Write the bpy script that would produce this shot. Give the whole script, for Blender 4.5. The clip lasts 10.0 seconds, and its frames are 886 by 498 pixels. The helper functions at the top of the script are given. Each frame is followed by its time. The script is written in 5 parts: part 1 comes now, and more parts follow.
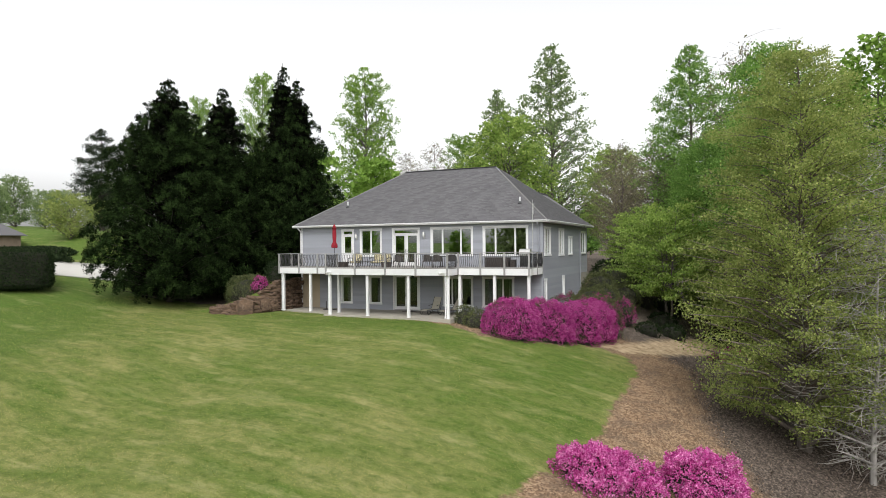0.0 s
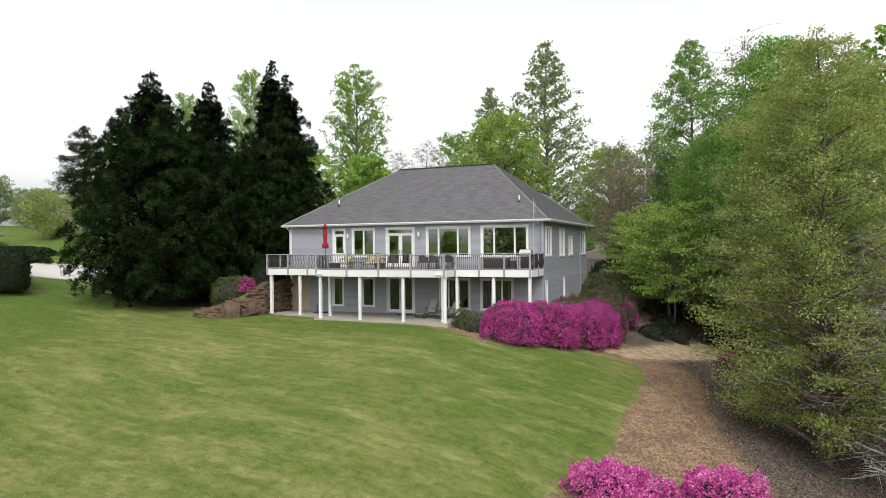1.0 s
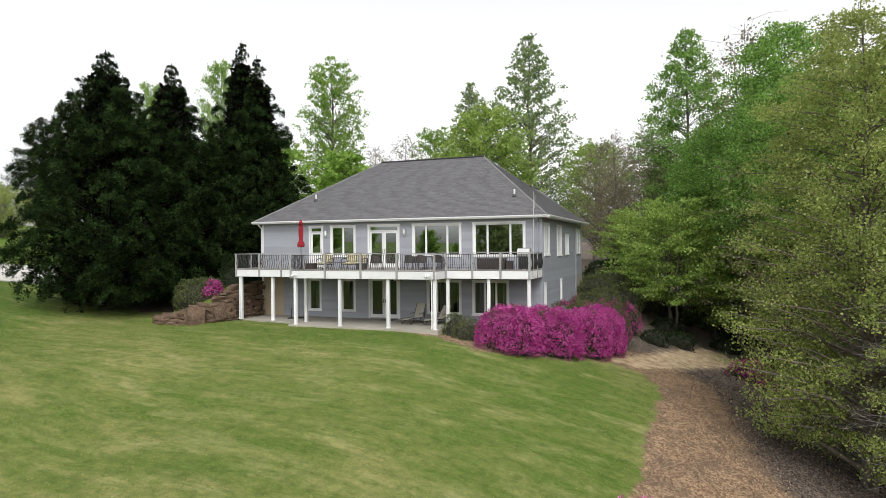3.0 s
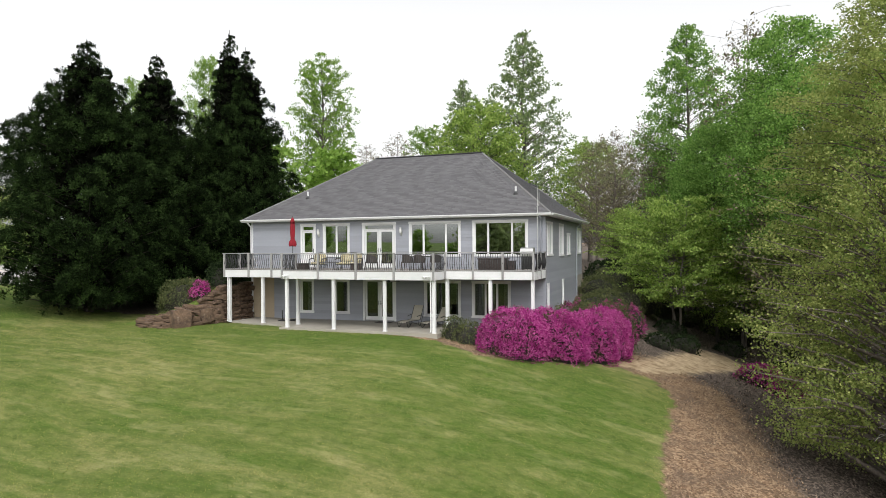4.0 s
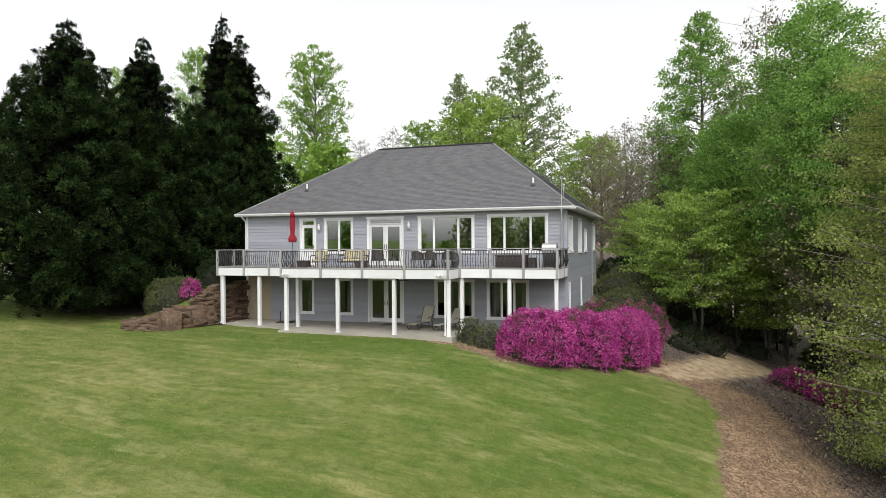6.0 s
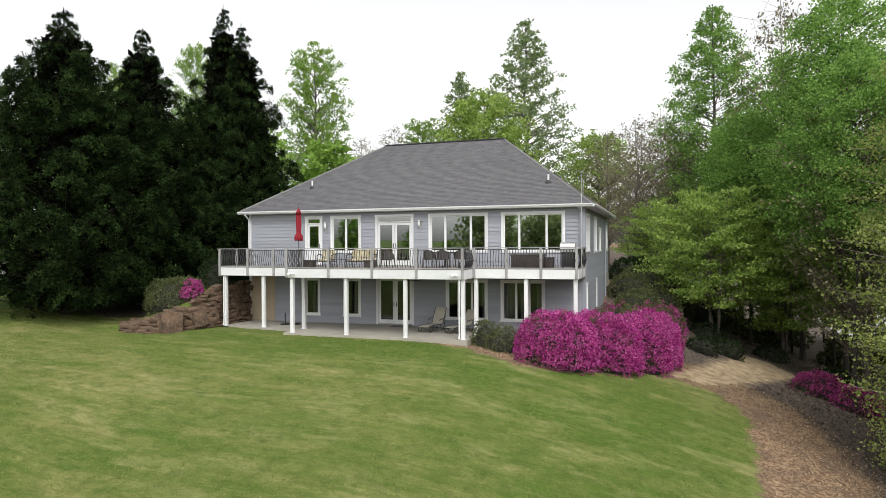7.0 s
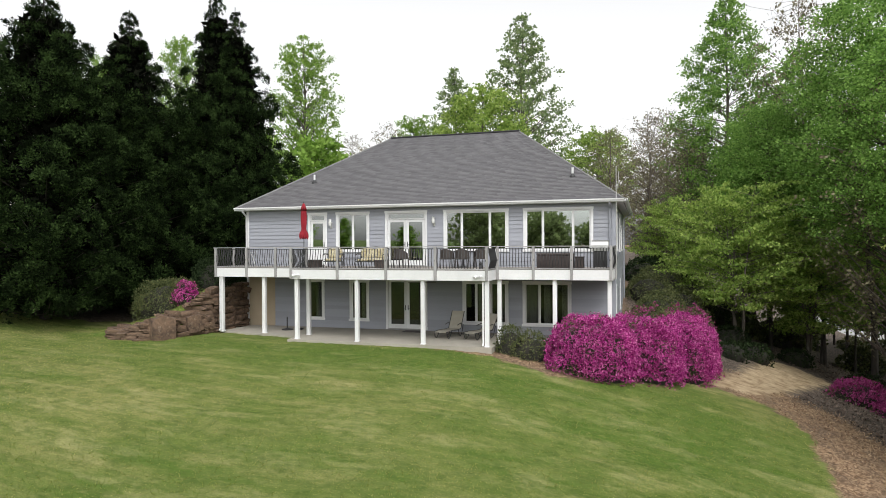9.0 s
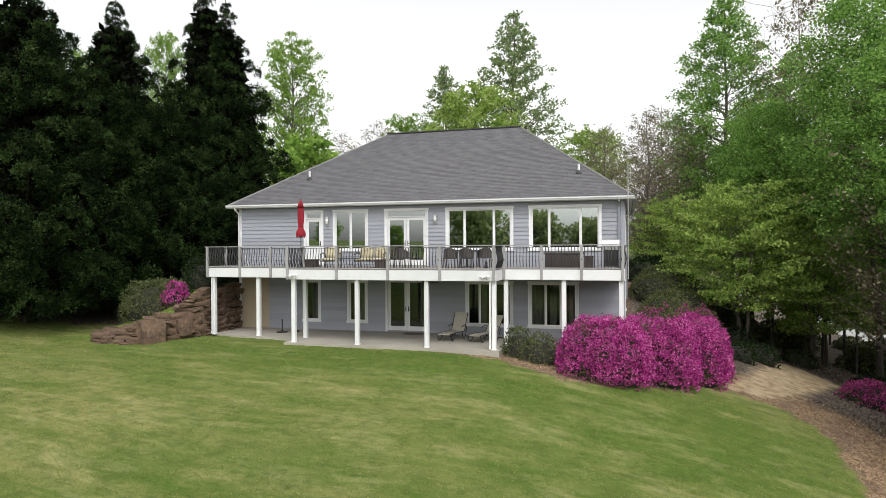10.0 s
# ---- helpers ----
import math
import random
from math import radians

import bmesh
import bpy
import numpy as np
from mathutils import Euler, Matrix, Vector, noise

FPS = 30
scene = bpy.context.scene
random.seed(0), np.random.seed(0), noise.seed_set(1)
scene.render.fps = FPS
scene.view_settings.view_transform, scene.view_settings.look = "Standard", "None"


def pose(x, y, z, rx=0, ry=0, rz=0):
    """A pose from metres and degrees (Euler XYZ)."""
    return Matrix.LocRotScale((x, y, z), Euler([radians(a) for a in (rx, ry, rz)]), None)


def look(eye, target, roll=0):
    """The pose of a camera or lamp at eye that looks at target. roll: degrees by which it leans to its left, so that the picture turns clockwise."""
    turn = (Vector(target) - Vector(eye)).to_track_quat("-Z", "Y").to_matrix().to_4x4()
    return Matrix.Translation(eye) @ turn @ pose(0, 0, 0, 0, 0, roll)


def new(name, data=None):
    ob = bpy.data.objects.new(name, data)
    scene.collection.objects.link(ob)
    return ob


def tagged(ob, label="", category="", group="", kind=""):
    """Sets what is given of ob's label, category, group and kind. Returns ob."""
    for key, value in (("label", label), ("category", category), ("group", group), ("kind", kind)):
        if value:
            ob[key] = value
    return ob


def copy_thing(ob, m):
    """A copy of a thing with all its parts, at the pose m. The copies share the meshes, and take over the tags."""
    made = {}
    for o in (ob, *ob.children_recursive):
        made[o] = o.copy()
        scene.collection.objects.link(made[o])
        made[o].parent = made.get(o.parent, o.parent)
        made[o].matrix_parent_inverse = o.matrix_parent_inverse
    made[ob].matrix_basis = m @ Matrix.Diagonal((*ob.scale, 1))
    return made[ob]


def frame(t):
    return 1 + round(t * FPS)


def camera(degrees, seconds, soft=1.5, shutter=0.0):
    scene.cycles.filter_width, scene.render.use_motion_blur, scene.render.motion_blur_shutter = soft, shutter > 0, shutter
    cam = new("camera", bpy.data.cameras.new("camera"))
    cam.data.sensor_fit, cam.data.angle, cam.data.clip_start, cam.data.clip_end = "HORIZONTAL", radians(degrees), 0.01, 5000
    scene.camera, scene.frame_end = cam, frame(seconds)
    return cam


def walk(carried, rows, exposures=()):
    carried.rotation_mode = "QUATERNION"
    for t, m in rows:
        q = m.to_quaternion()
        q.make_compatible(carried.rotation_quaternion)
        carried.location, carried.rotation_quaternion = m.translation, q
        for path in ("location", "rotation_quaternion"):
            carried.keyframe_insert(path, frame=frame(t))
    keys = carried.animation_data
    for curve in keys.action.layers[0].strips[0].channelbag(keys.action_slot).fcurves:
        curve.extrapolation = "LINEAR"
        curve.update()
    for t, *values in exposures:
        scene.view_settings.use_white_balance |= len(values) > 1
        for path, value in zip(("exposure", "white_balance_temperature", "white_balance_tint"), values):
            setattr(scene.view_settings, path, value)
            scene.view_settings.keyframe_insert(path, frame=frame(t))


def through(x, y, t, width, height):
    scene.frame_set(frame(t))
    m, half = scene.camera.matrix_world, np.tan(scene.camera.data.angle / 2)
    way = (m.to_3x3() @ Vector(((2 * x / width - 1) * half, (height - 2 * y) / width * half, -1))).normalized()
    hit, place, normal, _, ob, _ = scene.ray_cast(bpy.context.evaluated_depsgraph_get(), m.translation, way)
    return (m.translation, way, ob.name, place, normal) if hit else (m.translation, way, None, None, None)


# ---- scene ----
cam = camera(69.0, 10.0, soft=0.8)
PATH = [
    (0, (27.966, -39.807, 4.315), (27.151, -37.98, 4.313), -0.5),
    (0.5, (27.418, -39.008, 4.326), (26.617, -37.176, 4.324), -0.5),
    (1, (26.869, -38.247, 4.338), (26.082, -36.409, 4.336), -0.5),
    (1.5, (26.344, -37.452, 4.348), (25.572, -35.607, 4.345), -0.5),
    (2, (25.781, -36.657, 4.332), (25.028, -34.804, 4.33), -0.5),
    (2.5, (25.237, -35.896, 4.312), (24.504, -34.035, 4.309), -0.5),
    (4, (23.644, -33.906, 4.269), (22.962, -32.026, 4.265), -0.4),
    (4.5, (23.142, -33.327, 4.242), (22.473, -31.442, 4.237), -0.4),
    (5, (22.634, -32.79, 4.201), (21.975, -30.902, 4.195), -0.4),
    (5.5, (22.116, -32.296, 4.174), (21.463, -30.405, 4.166), -0.4),
    (7, (20.478, -30.862, 4.109), (19.838, -28.967, 4.1), -0.3),
    (7.5, (19.916, -30.379, 4.088), (19.282, -28.482, 4.079), -0.3),
    (8, (19.359, -29.903, 4.057), (18.733, -28.003, 4.049), -0.3),
    (8.5, (18.795, -29.465, 4.055), (18.183, -27.561, 4.047), -0.3),
    (9, (18.253, -29.038, 4.034), (17.661, -27.128, 4.026), -0.3),
    (9.5, (17.729, -28.616, 4.013), (17.158, -26.699, 4.005), -0.3),
    (10, (17.214, -28.215, 3.988), (16.665, -26.292, 3.98), -0.3),
]
walk(cam, [(t, look(eye, target, roll)) for t, eye, target, roll in PATH])

# ---- daylight: a bright overcast sky and a very soft sun ----
SUN_UP, SUN_ROUND = radians(52), radians(150)
world = bpy.data.worlds.new("overcast_sky")
scene.world = world
world.use_nodes = True
wn, wl = world.node_tree.nodes, world.node_tree.links
sky = wn.new("ShaderNodeTexSky")
sky.sky_type = "NISHITA"
sky.sun_disc = False
sky.sun_elevation, sky.sun_rotation = SUN_UP, SUN_ROUND
sky.dust_density, sky.air_density, sky.ozone_density = 4.0, 1.0, 1.0
pale = wn.new("ShaderNodeHueSaturation")
pale.inputs["Saturation"].default_value = 0.04
wl.new(sky.outputs[0], pale.inputs["Color"])
wl.new(pale.outputs[0], wn["Background"].inputs["Color"])
wn["Background"].inputs["Strength"].default_value = 0.29
sun = new("sun", bpy.data.lights.new("sun", "SUN"))
sun.data.energy, sun.data.angle, sun.data.color = 0.55, radians(25), (1.0, 0.96, 0.9)
to_sun = Vector((math.sin(SUN_ROUND) * math.cos(SUN_UP), math.cos(SUN_ROUND) * math.cos(SUN_UP), math.sin(SUN_UP)))
sun.matrix_world = look(to_sun * 100, (0, 0, 0))
scene.view_settings.exposure = 0.0

# ---- materials ----
def material(name):
    m = bpy.data.materials.new(name)
    m.use_nodes = True
    t = m.node_tree
    return m, t.nodes, t.links, t.nodes["Principled BSDF"]


def noise_of(n, l, scale, detail=4.0, rough=0.55, stretch=None, coord="Object"):
    tc = n.new("ShaderNodeTexCoord")
    mp = n.new("ShaderNodeMapping")
    if stretch:
        mp.inputs["Scale"].default_value = stretch
    l.new(tc.outputs[coord], mp.inputs["Vector"])
    tx = n.new("ShaderNodeTexNoise")
    tx.inputs["Scale"].default_value, tx.inputs["Detail"].default_value = scale, detail
    tx.inputs["Roughness"].default_value = rough
    l.new(mp.outputs[0], tx.inputs["Vector"])
    return tx.outputs["Fac"]


def ramp(n, l, fac, stops):
    r = n.new("ShaderNodeValToRGB")
    e = r.color_ramp.elements
    e[0].position, e[0].color = stops[0][0], (*stops[0][1], 1)
    e[1].position, e[1].color = stops[-1][0], (*stops[-1][1], 1)
    for p, c in stops[1:-1]:
        e.new(p).color = (*c, 1)
    l.new(fac, r.inputs[0])
    return r.outputs[0]


def blend(n, l, fac, a, b, mode="MIX"):
    mx = n.new("ShaderNodeMix")
    mx.data_type, mx.blend_type = "RGBA", mode
    for sock, val in ((mx.inputs["Factor"], fac), (mx.inputs["A"], a), (mx.inputs["B"], b)):
        if isinstance(val, (int, float)):
            sock.default_value = val
        elif isinstance(val, tuple):
            sock.default_value = (*val, 1)
        else:
            l.new(val, sock)
    return mx.outputs["Result"]


def calc(n, l, op, a, b=0.0, clamp=False):
    mt = n.new("ShaderNodeMath")
    mt.operation, mt.use_clamp = op, clamp
    for sock, val in zip(mt.inputs, (a, b)):
        if isinstance(val, (int, float)):
            sock.default_value = val
        else:
            l.new(val, sock)
    return mt.outputs[0]


def bumped(n, l, p, fac, strength, dist):
    b = n.new("ShaderNodeBump")
    b.inputs["Strength"].default_value, b.inputs["Distance"].default_value = strength, dist
    l.new(fac, b.inputs["Height"])
    l.new(b.outputs[0], p.inputs["Normal"])


def surface(name, dark, light, rough=0.7, big=0.8, fine=25.0, bump=0.25, metal=0.0, stretch=None, wear=None):
    """A plain finish with broad stains and fine grain."""
    m, n, l, p = material(name)
    a = noise_of(n, l, big, 3.0, stretch=stretch)
    b = noise_of(n, l, fine, 5.0, stretch=stretch)
    s = calc(n, l, "ADD", calc(n, l, "MULTIPLY", a, 0.6), calc(n, l, "MULTIPLY", b, 0.4))
    c = ramp(n, l, s, ((0.32, dark), (0.68, light)))
    oi = n.new("ShaderNodeObjectInfo")
    v = calc(n, l, "ADD", calc(n, l, "MULTIPLY", oi.outputs["Random"], 0.16), 0.92)
    hs = n.new("ShaderNodeHueSaturation")
    l.new(c, hs.inputs["Color"])
    l.new(v, hs.inputs["Value"])
    c = hs.outputs[0]
    if wear:
        w = ramp(n, l, noise_of(n, l, 6.0, 6.0), ((0.6, (0, 0, 0)), (0.72, (1, 1, 1))))
        c = blend(n, l, w, c, wear)
    l.new(c, p.inputs["Base Color"])
    p.inputs["Roughness"].default_value, p.inputs["Metallic"].default_value = rough, metal
    if bump:
        bumped(n, l, p, b, bump, 0.01)
    return m


def foliage(name, tones, shine=0.5, through=0.35, patch=0.5, gloss=0.2, clumped=0.4):
    """Leaves: each its own tone, in patches over the crown, with light passing through."""
    m, n, l, p = material(name)
    g = n.new("ShaderNodeNewGeometry")
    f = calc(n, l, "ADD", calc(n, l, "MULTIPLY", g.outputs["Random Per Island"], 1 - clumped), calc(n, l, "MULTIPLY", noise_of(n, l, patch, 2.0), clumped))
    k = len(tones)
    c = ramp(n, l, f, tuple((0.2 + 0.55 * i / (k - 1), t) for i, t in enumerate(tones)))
    l.new(c, p.inputs["Base Color"])
    p.inputs["Roughness"].default_value = shine
    p.inputs["Specular IOR Level"].default_value = gloss
    tr = n.new("ShaderNodeBsdfTranslucent")
    l.new(c, tr.inputs["Color"])
    mx = n.new("ShaderNodeMixShader")
    mx.inputs[0].default_value = through
    l.new(p.outputs[0], mx.inputs[1])
    l.new(tr.outputs[0], mx.inputs[2])
    l.new(mx.outputs[0], n["Material Output"].inputs["Surface"])
    return m


def bark(name, dark, light):
    m, n, l, p = material(name)
    f = noise_of(n, l, 5.0, 6.0, 0.65, (1, 1, 0.25))
    l.new(ramp(n, l, f, ((0.3, dark), (0.7, light))), p.inputs["Base Color"])
    p.inputs["Roughness"].default_value = 0.9
    bumped(n, l, p, f, 0.6, 0.03)
    return m


def window_glass(name, ior, tint):
    m, n, l, p = material(name)
    tr = n.new("ShaderNodeBsdfTransparent")
    tr.inputs[0].default_value = tint
    gl = n.new("ShaderNodeBsdfGlossy")
    gl.inputs["Roughness"].default_value = 0.015
    gl.inputs["Color"].default_value = (0.95, 1.0, 0.96, 1)
    fr = n.new("ShaderNodeFresnel")
    fr.inputs["IOR"].default_value = ior
    mx = n.new("ShaderNodeMixShader")
    l.new(fr.outputs[0], mx.inputs[0])
    l.new(tr.outputs[0], mx.inputs[1])
    l.new(gl.outputs[0], mx.inputs[2])
    l.new(mx.outputs[0], n["Material Output"].inputs["Surface"])
    return m


def shingle_roof(name):
    m, n, l, p = material(name)
    g = n.new("ShaderNodeNewGeometry")
    f = calc(n, l, "ADD", calc(n, l, "MULTIPLY", g.outputs["Random Per Island"], 0.7), calc(n, l, "MULTIPLY", noise_of(n, l, 0.6, 4.0), 0.3))
    c = ramp(n, l, f, ((0.1, (0.072, 0.07, 0.075)), (0.5, (0.092, 0.09, 0.097)), (0.9, (0.118, 0.115, 0.12))))
    grain = noise_of(n, l, 90.0, 3.0)
    c = blend(n, l, calc(n, l, "MULTIPLY", grain, 0.35), c, (0.16, 0.155, 0.16))
    streak = ramp(n, l, noise_of(n, l, 0.9, 4.0, 0.6, (1.6, 0.25, 0.25)), ((0.5, (0, 0, 0)), (0.75, (1, 1, 1))))
    c = blend(n, l, calc(n, l, "MULTIPLY", streak, 0.12), c, (0.06, 0.06, 0.065))
    l.new(c, p.inputs["Base Color"])
    p.inputs["Roughness"].default_value = 0.92
    bumped(n, l, p, grain, 0.3, 0.004)
    return m


def ground_cover(name):
    """Mown grass, wood chips, trail and leaf litter, told apart by the sheet's own attributes."""
    m, n, l, p = material(name)

    def attr(nm):
        a = n.new("ShaderNodeAttribute")
        a.attribute_name = nm
        return a.outputs["Fac"]

    def edge(nm, wob, lo=0.42, hi=0.58):
        f = calc(n, l, "ADD", attr(nm), calc(n, l, "MULTIPLY", calc(n, l, "SUBTRACT", noise_of(n, l, 1.1, 7.0, 0.65), 0.5), wob))
        return ramp(n, l, f, ((lo, (0, 0, 0)), (hi, (1, 1, 1))))

    fine = noise_of(n, l, 30.0, 5.0, 0.75)
    tuft = noise_of(n, l, 2.2, 6.0, 0.62)
    deep = ramp(n, l, tuft, ((0.46, (0, 0, 0)), (0.72, (1, 1, 1))))
    straw = ramp(n, l, noise_of(n, l, 9.0, 6.0, 0.75, (0.35, 1, 1)), ((0.50, (0, 0, 0)), (0.68, (1, 1, 1))))
    # mower swaths, drawn out along one heading
    tc = n.new("ShaderNodeTexCoord")
    mp = n.new("ShaderNodeMapping")
    mp.inputs["Rotation"].default_value = (0, 0, radians(-12))
    mp.inputs["Scale"].default_value = (0.2, 1.0, 1.0)
    l.new(tc.outputs["Object"], mp.inputs["Vector"])
    sw = n.new("ShaderNodeTexNoise")
    sw.inputs["Scale"].default_value, sw.inputs["Detail"].default_value, sw.inputs["Roughness"].default_value = 1.25, 7.0, 0.68
    l.new(mp.outputs[0], sw.inputs["Vector"])
    patch = noise_of(n, l, 0.3, 5.0, 0.65)
    f = calc(n, l, "ADD", calc(n, l, "MULTIPLY", sw.outputs["Fac"], 0.62), calc(n, l, "MULTIPLY", patch, 0.38))
    f = calc(n, l, "SUBTRACT", f, calc(n, l, "MULTIPLY", calc(n, l, "SUBTRACT", attr("lush"), 0.35), 0.16))
    lawn = ramp(n, l, f, ((0.32, (0.072, 0.132, 0.017)), (0.43, (0.082, 0.132, 0.021)), (0.53, (0.138, 0.168, 0.042)), (0.64, (0.240, 0.232, 0.085))))
    lawn = blend(n, l, calc(n, l, "MULTIPLY", deep, 0.75), lawn, (0.048, 0.082, 0.013))
    lawn = blend(n, l, calc(n, l, "MULTIPLY", straw, 0.5), lawn, (0.245, 0.240, 0.085))
    lawn = blend(n, l, calc(n, l, "MULTIPLY", ramp(n, l, fine, ((0.42, (0, 0, 0)), (0.60, (1, 1, 1)))), 0.62), lawn, (0.045, 0.075, 0.012))
    mp2 = n.new("ShaderNodeMapping")
    mp2.inputs["Rotation"].default_value = (0, 0, radians(-9))
    mp2.inputs["Scale"].default_value = (0.1, 1.0, 1.0)
    l.new(tc.outputs["Object"], mp2.inputs["Vector"])
    lines = n.new("ShaderNodeTexNoise")
    lines.inputs["Scale"].default_value, lines.inputs["Detail"].default_value, lines.inputs["Roughness"].default_value = 2.6, 4.0, 0.6
    l.new(mp2.outputs[0], lines.inputs["Vector"])
    lawn = blend(n, l, calc(n, l, "MULTIPLY", ramp(n, l, lines.outputs["Fac"], ((0.54, (0, 0, 0)), (0.66, (1, 1, 1)))), 0.42), lawn, (0.052, 0.092, 0.014))
    dry = ramp(n, l, noise_of(n, l, 0.9, 7.0, 0.75, (0.35, 1, 1)), ((0.52, (0, 0, 0)), (0.70, (1, 1, 1))))
    lawn = blend(n, l, calc(n, l, "MULTIPLY", dry, 0.38), lawn, (0.40, 0.36, 0.175))
    clump = ramp(n, l, noise_of(n, l, 3.2, 6.0, 0.8), ((0.5, (0, 0, 0)), (0.64, (1, 1, 1))))
    lawn = blend(n, l, calc(n, l, "MULTIPLY", clump, 0.42), lawn, (0.05, 0.085, 0.013))
    chip = n.new("ShaderNodeTexVoronoi")
    chip.inputs["Scale"].default_value = 16.0
    l.new(tc.outputs["Object"], chip.inputs["Vector"])
    sep = n.new("ShaderNodeSeparateColor")
    l.new(chip.outputs["Color"], sep.inputs[0])
    mulch = ramp(n, l, sep.outputs[0], ((0.0, (0.10, 0.062, 0.038)), (0.5, (0.205, 0.132, 0.080)), (1.0, (0.37, 0.265, 0.17))))
    mulch = blend(n, l, calc(n, l, "MULTIPLY", ramp(n, l, noise_of(n, l, 0.9, 6.0, 0.7), ((0.42, (0, 0, 0)), (0.62, (1, 1, 1)))), 0.65), mulch, (0.095, 0.07, 0.052))
    trail = ramp(n, l, tuft, ((0.35, (0.25, 0.18, 0.108)), (0.65, (0.47, 0.365, 0.24))))
    litter = ramp(n, l, sep.outputs[1], ((0.0, (0.035, 0.028, 0.023)), (0.6, (0.088, 0.07, 0.058)), (1.0, (0.20, 0.16, 0.13))))
    bare = blend(n, l, edge("litter", 0.9, 0.3, 0.7), mulch, litter)
    bare = blend(n, l, edge("trail", 1.0, 0.3, 0.75), bare, trail)
    c = blend(n, l, edge("bare", 1.6, 0.4, 0.62), lawn, bare)
    l.new(c, p.inputs["Base Color"])
    p.inputs["Roughness"].default_value = 0.95
    p.inputs["Specular IOR Level"].default_value = 0.15
    bumped(n, l, p, calc(n, l, "ADD", calc(n, l, "MULTIPLY", fine, 0.5), tuft), 0.8, 0.06)
    return m


M_GROUND = ground_cover("lawn_and_mulch")
M_SIDING = surface("blue_grey_siding", (0.244, 0.254, 0.284), (0.283, 0.294, 0.327), 0.55, 0.7, 18.0, 0.12, stretch=(0.3, 0.3, 2.0))
M_TAN = surface("tan_stucco", (0.36, 0.29, 0.2), (0.44, 0.36, 0.26), 0.85, 1.0, 40.0, 0.3)
M_WHITE = surface("white_paint", (0.60, 0.605, 0.61), (0.70, 0.70, 0.70), 0.45, 0.9, 20.0, 0.06)
M_ROOF = shingle_roof("grey_shingles")
M_GREYWOOD = surface("weathered_grey_timber", (0.20, 0.195, 0.19), (0.34, 0.335, 0.33), 0.8, 2.0, 30.0, 0.3, stretch=(1, 1, 0.2))
M_DECK = surface("deck_boards", (0.16, 0.14, 0.125), (0.27, 0.245, 0.22), 0.8, 1.5, 30.0, 0.3, stretch=(0.2, 1, 1))
M_IRON = surface("dark_iron", (0.012, 0.012, 0.013), (0.03, 0.03, 0.032), 0.45, 3.0, 40.0, 0.1)
M_GLASS = window_glass("coated_window_glass", 4.6, (0.6, 0.64, 0.62, 1))
M_GLASSLOW = window_glass("plain_window_glass", 1.6, (0.55, 0.56, 0.55, 1))
M_CONC = surface("patio_concrete", (0.25, 0.232, 0.195), (0.33, 0.308, 0.262), 0.85, 0.6, 30.0, 0.25)
M_DRIVE = surface("driveway_concrete", (0.36, 0.35, 0.32), (0.43, 0.42, 0.39), 0.85, 0.3, 20.0, 0.2)
# darker than plaster: the gloom of unlit rooms is put into the colour
M_ROOM = surface("darkened_room_plaster", (0.10, 0.095, 0.085), (0.14, 0.13, 0.12), 0.9, 0.6, 20.0, 0.05)
M_CURTAIN = surface("pale_curtain", (0.50, 0.50, 0.49), (0.62, 0.62, 0.60), 0.9, 2.0, 60.0, 0.1)
M_STONE = surface("brown_field_stone", (0.035, 0.022, 0.015), (0.17, 0.108, 0.068), 0.9, 2.8, 14.0, 0.9, wear=(0.22, 0.175, 0.13))
M_BARK = bark("grey_brown_bark", (0.05, 0.042, 0.036), (0.17, 0.145, 0.125))
M_BARKDARK = bark("dark_evergreen_bark", (0.015, 0.011, 0.009), (0.04, 0.03, 0.024))
M_BARKTWIG = bark("brown_grey_twigs", (0.075, 0.062, 0.05), (0.18, 0.15, 0.125))
M_BARKWOOD = bark("dark_woodland_bark", (0.022, 0.019, 0.016), (0.075, 0.064, 0.055))
M_BARKPALE = bark("pale_grey_bark", (0.20, 0.185, 0.17), (0.42, 0.40, 0.37))
# tuft-sized patches, near black to green, paint shaded gaps and lit tufts
M_CONIFER = foliage("lit_and_shaded_needles", ((0.002, 0.004, 0.0015), (0.0075, 0.014, 0.0045), (0.052, 0.09, 0.026)), 0.9, 0.04, 1.3, 0.03, 0.86)
# near black: the shade between the boughs is painted into these sprays
M_CONIFERSHADE = foliage("shaded_inner_sprays", ((0.002, 0.0025, 0.0015), (0.004, 0.005, 0.003), (0.007, 0.008, 0.005)), 0.95, 0.0, 0.8, 0.02)
M_PINE = foliage("pine_needles", ((0.010, 0.017, 0.010), (0.022, 0.034, 0.018), (0.05, 0.065, 0.035)), 0.9, 0.1, 0.5, 0.05)
M_LEAF = foliage("spring_leaves", ((0.11, 0.200, 0.030), (0.20, 0.34, 0.055), (0.30, 0.45, 0.10)), 0.6, 0.5)
M_LEAFDEEP = foliage("deep_green_leaves", ((0.085, 0.17, 0.034), (0.18, 0.33, 0.068), (0.30, 0.48, 0.118)), 0.6, 0.58)
M_LEAFOLIVE = foliage("olive_leaves", ((0.17, 0.23, 0.058), (0.255, 0.318, 0.087), (0.40, 0.44, 0.145)), 0.6, 0.55)
M_LEAFGREY = foliage("thin_grey_green_leaves", ((0.11, 0.17, 0.065), (0.20, 0.28, 0.11), (0.31, 0.39, 0.18)), 0.6, 0.55)
M_BUD = foliage("brown_pink_buds", ((0.10, 0.085, 0.05), (0.17, 0.15, 0.09), (0.27, 0.25, 0.15)), 0.7, 0.3)
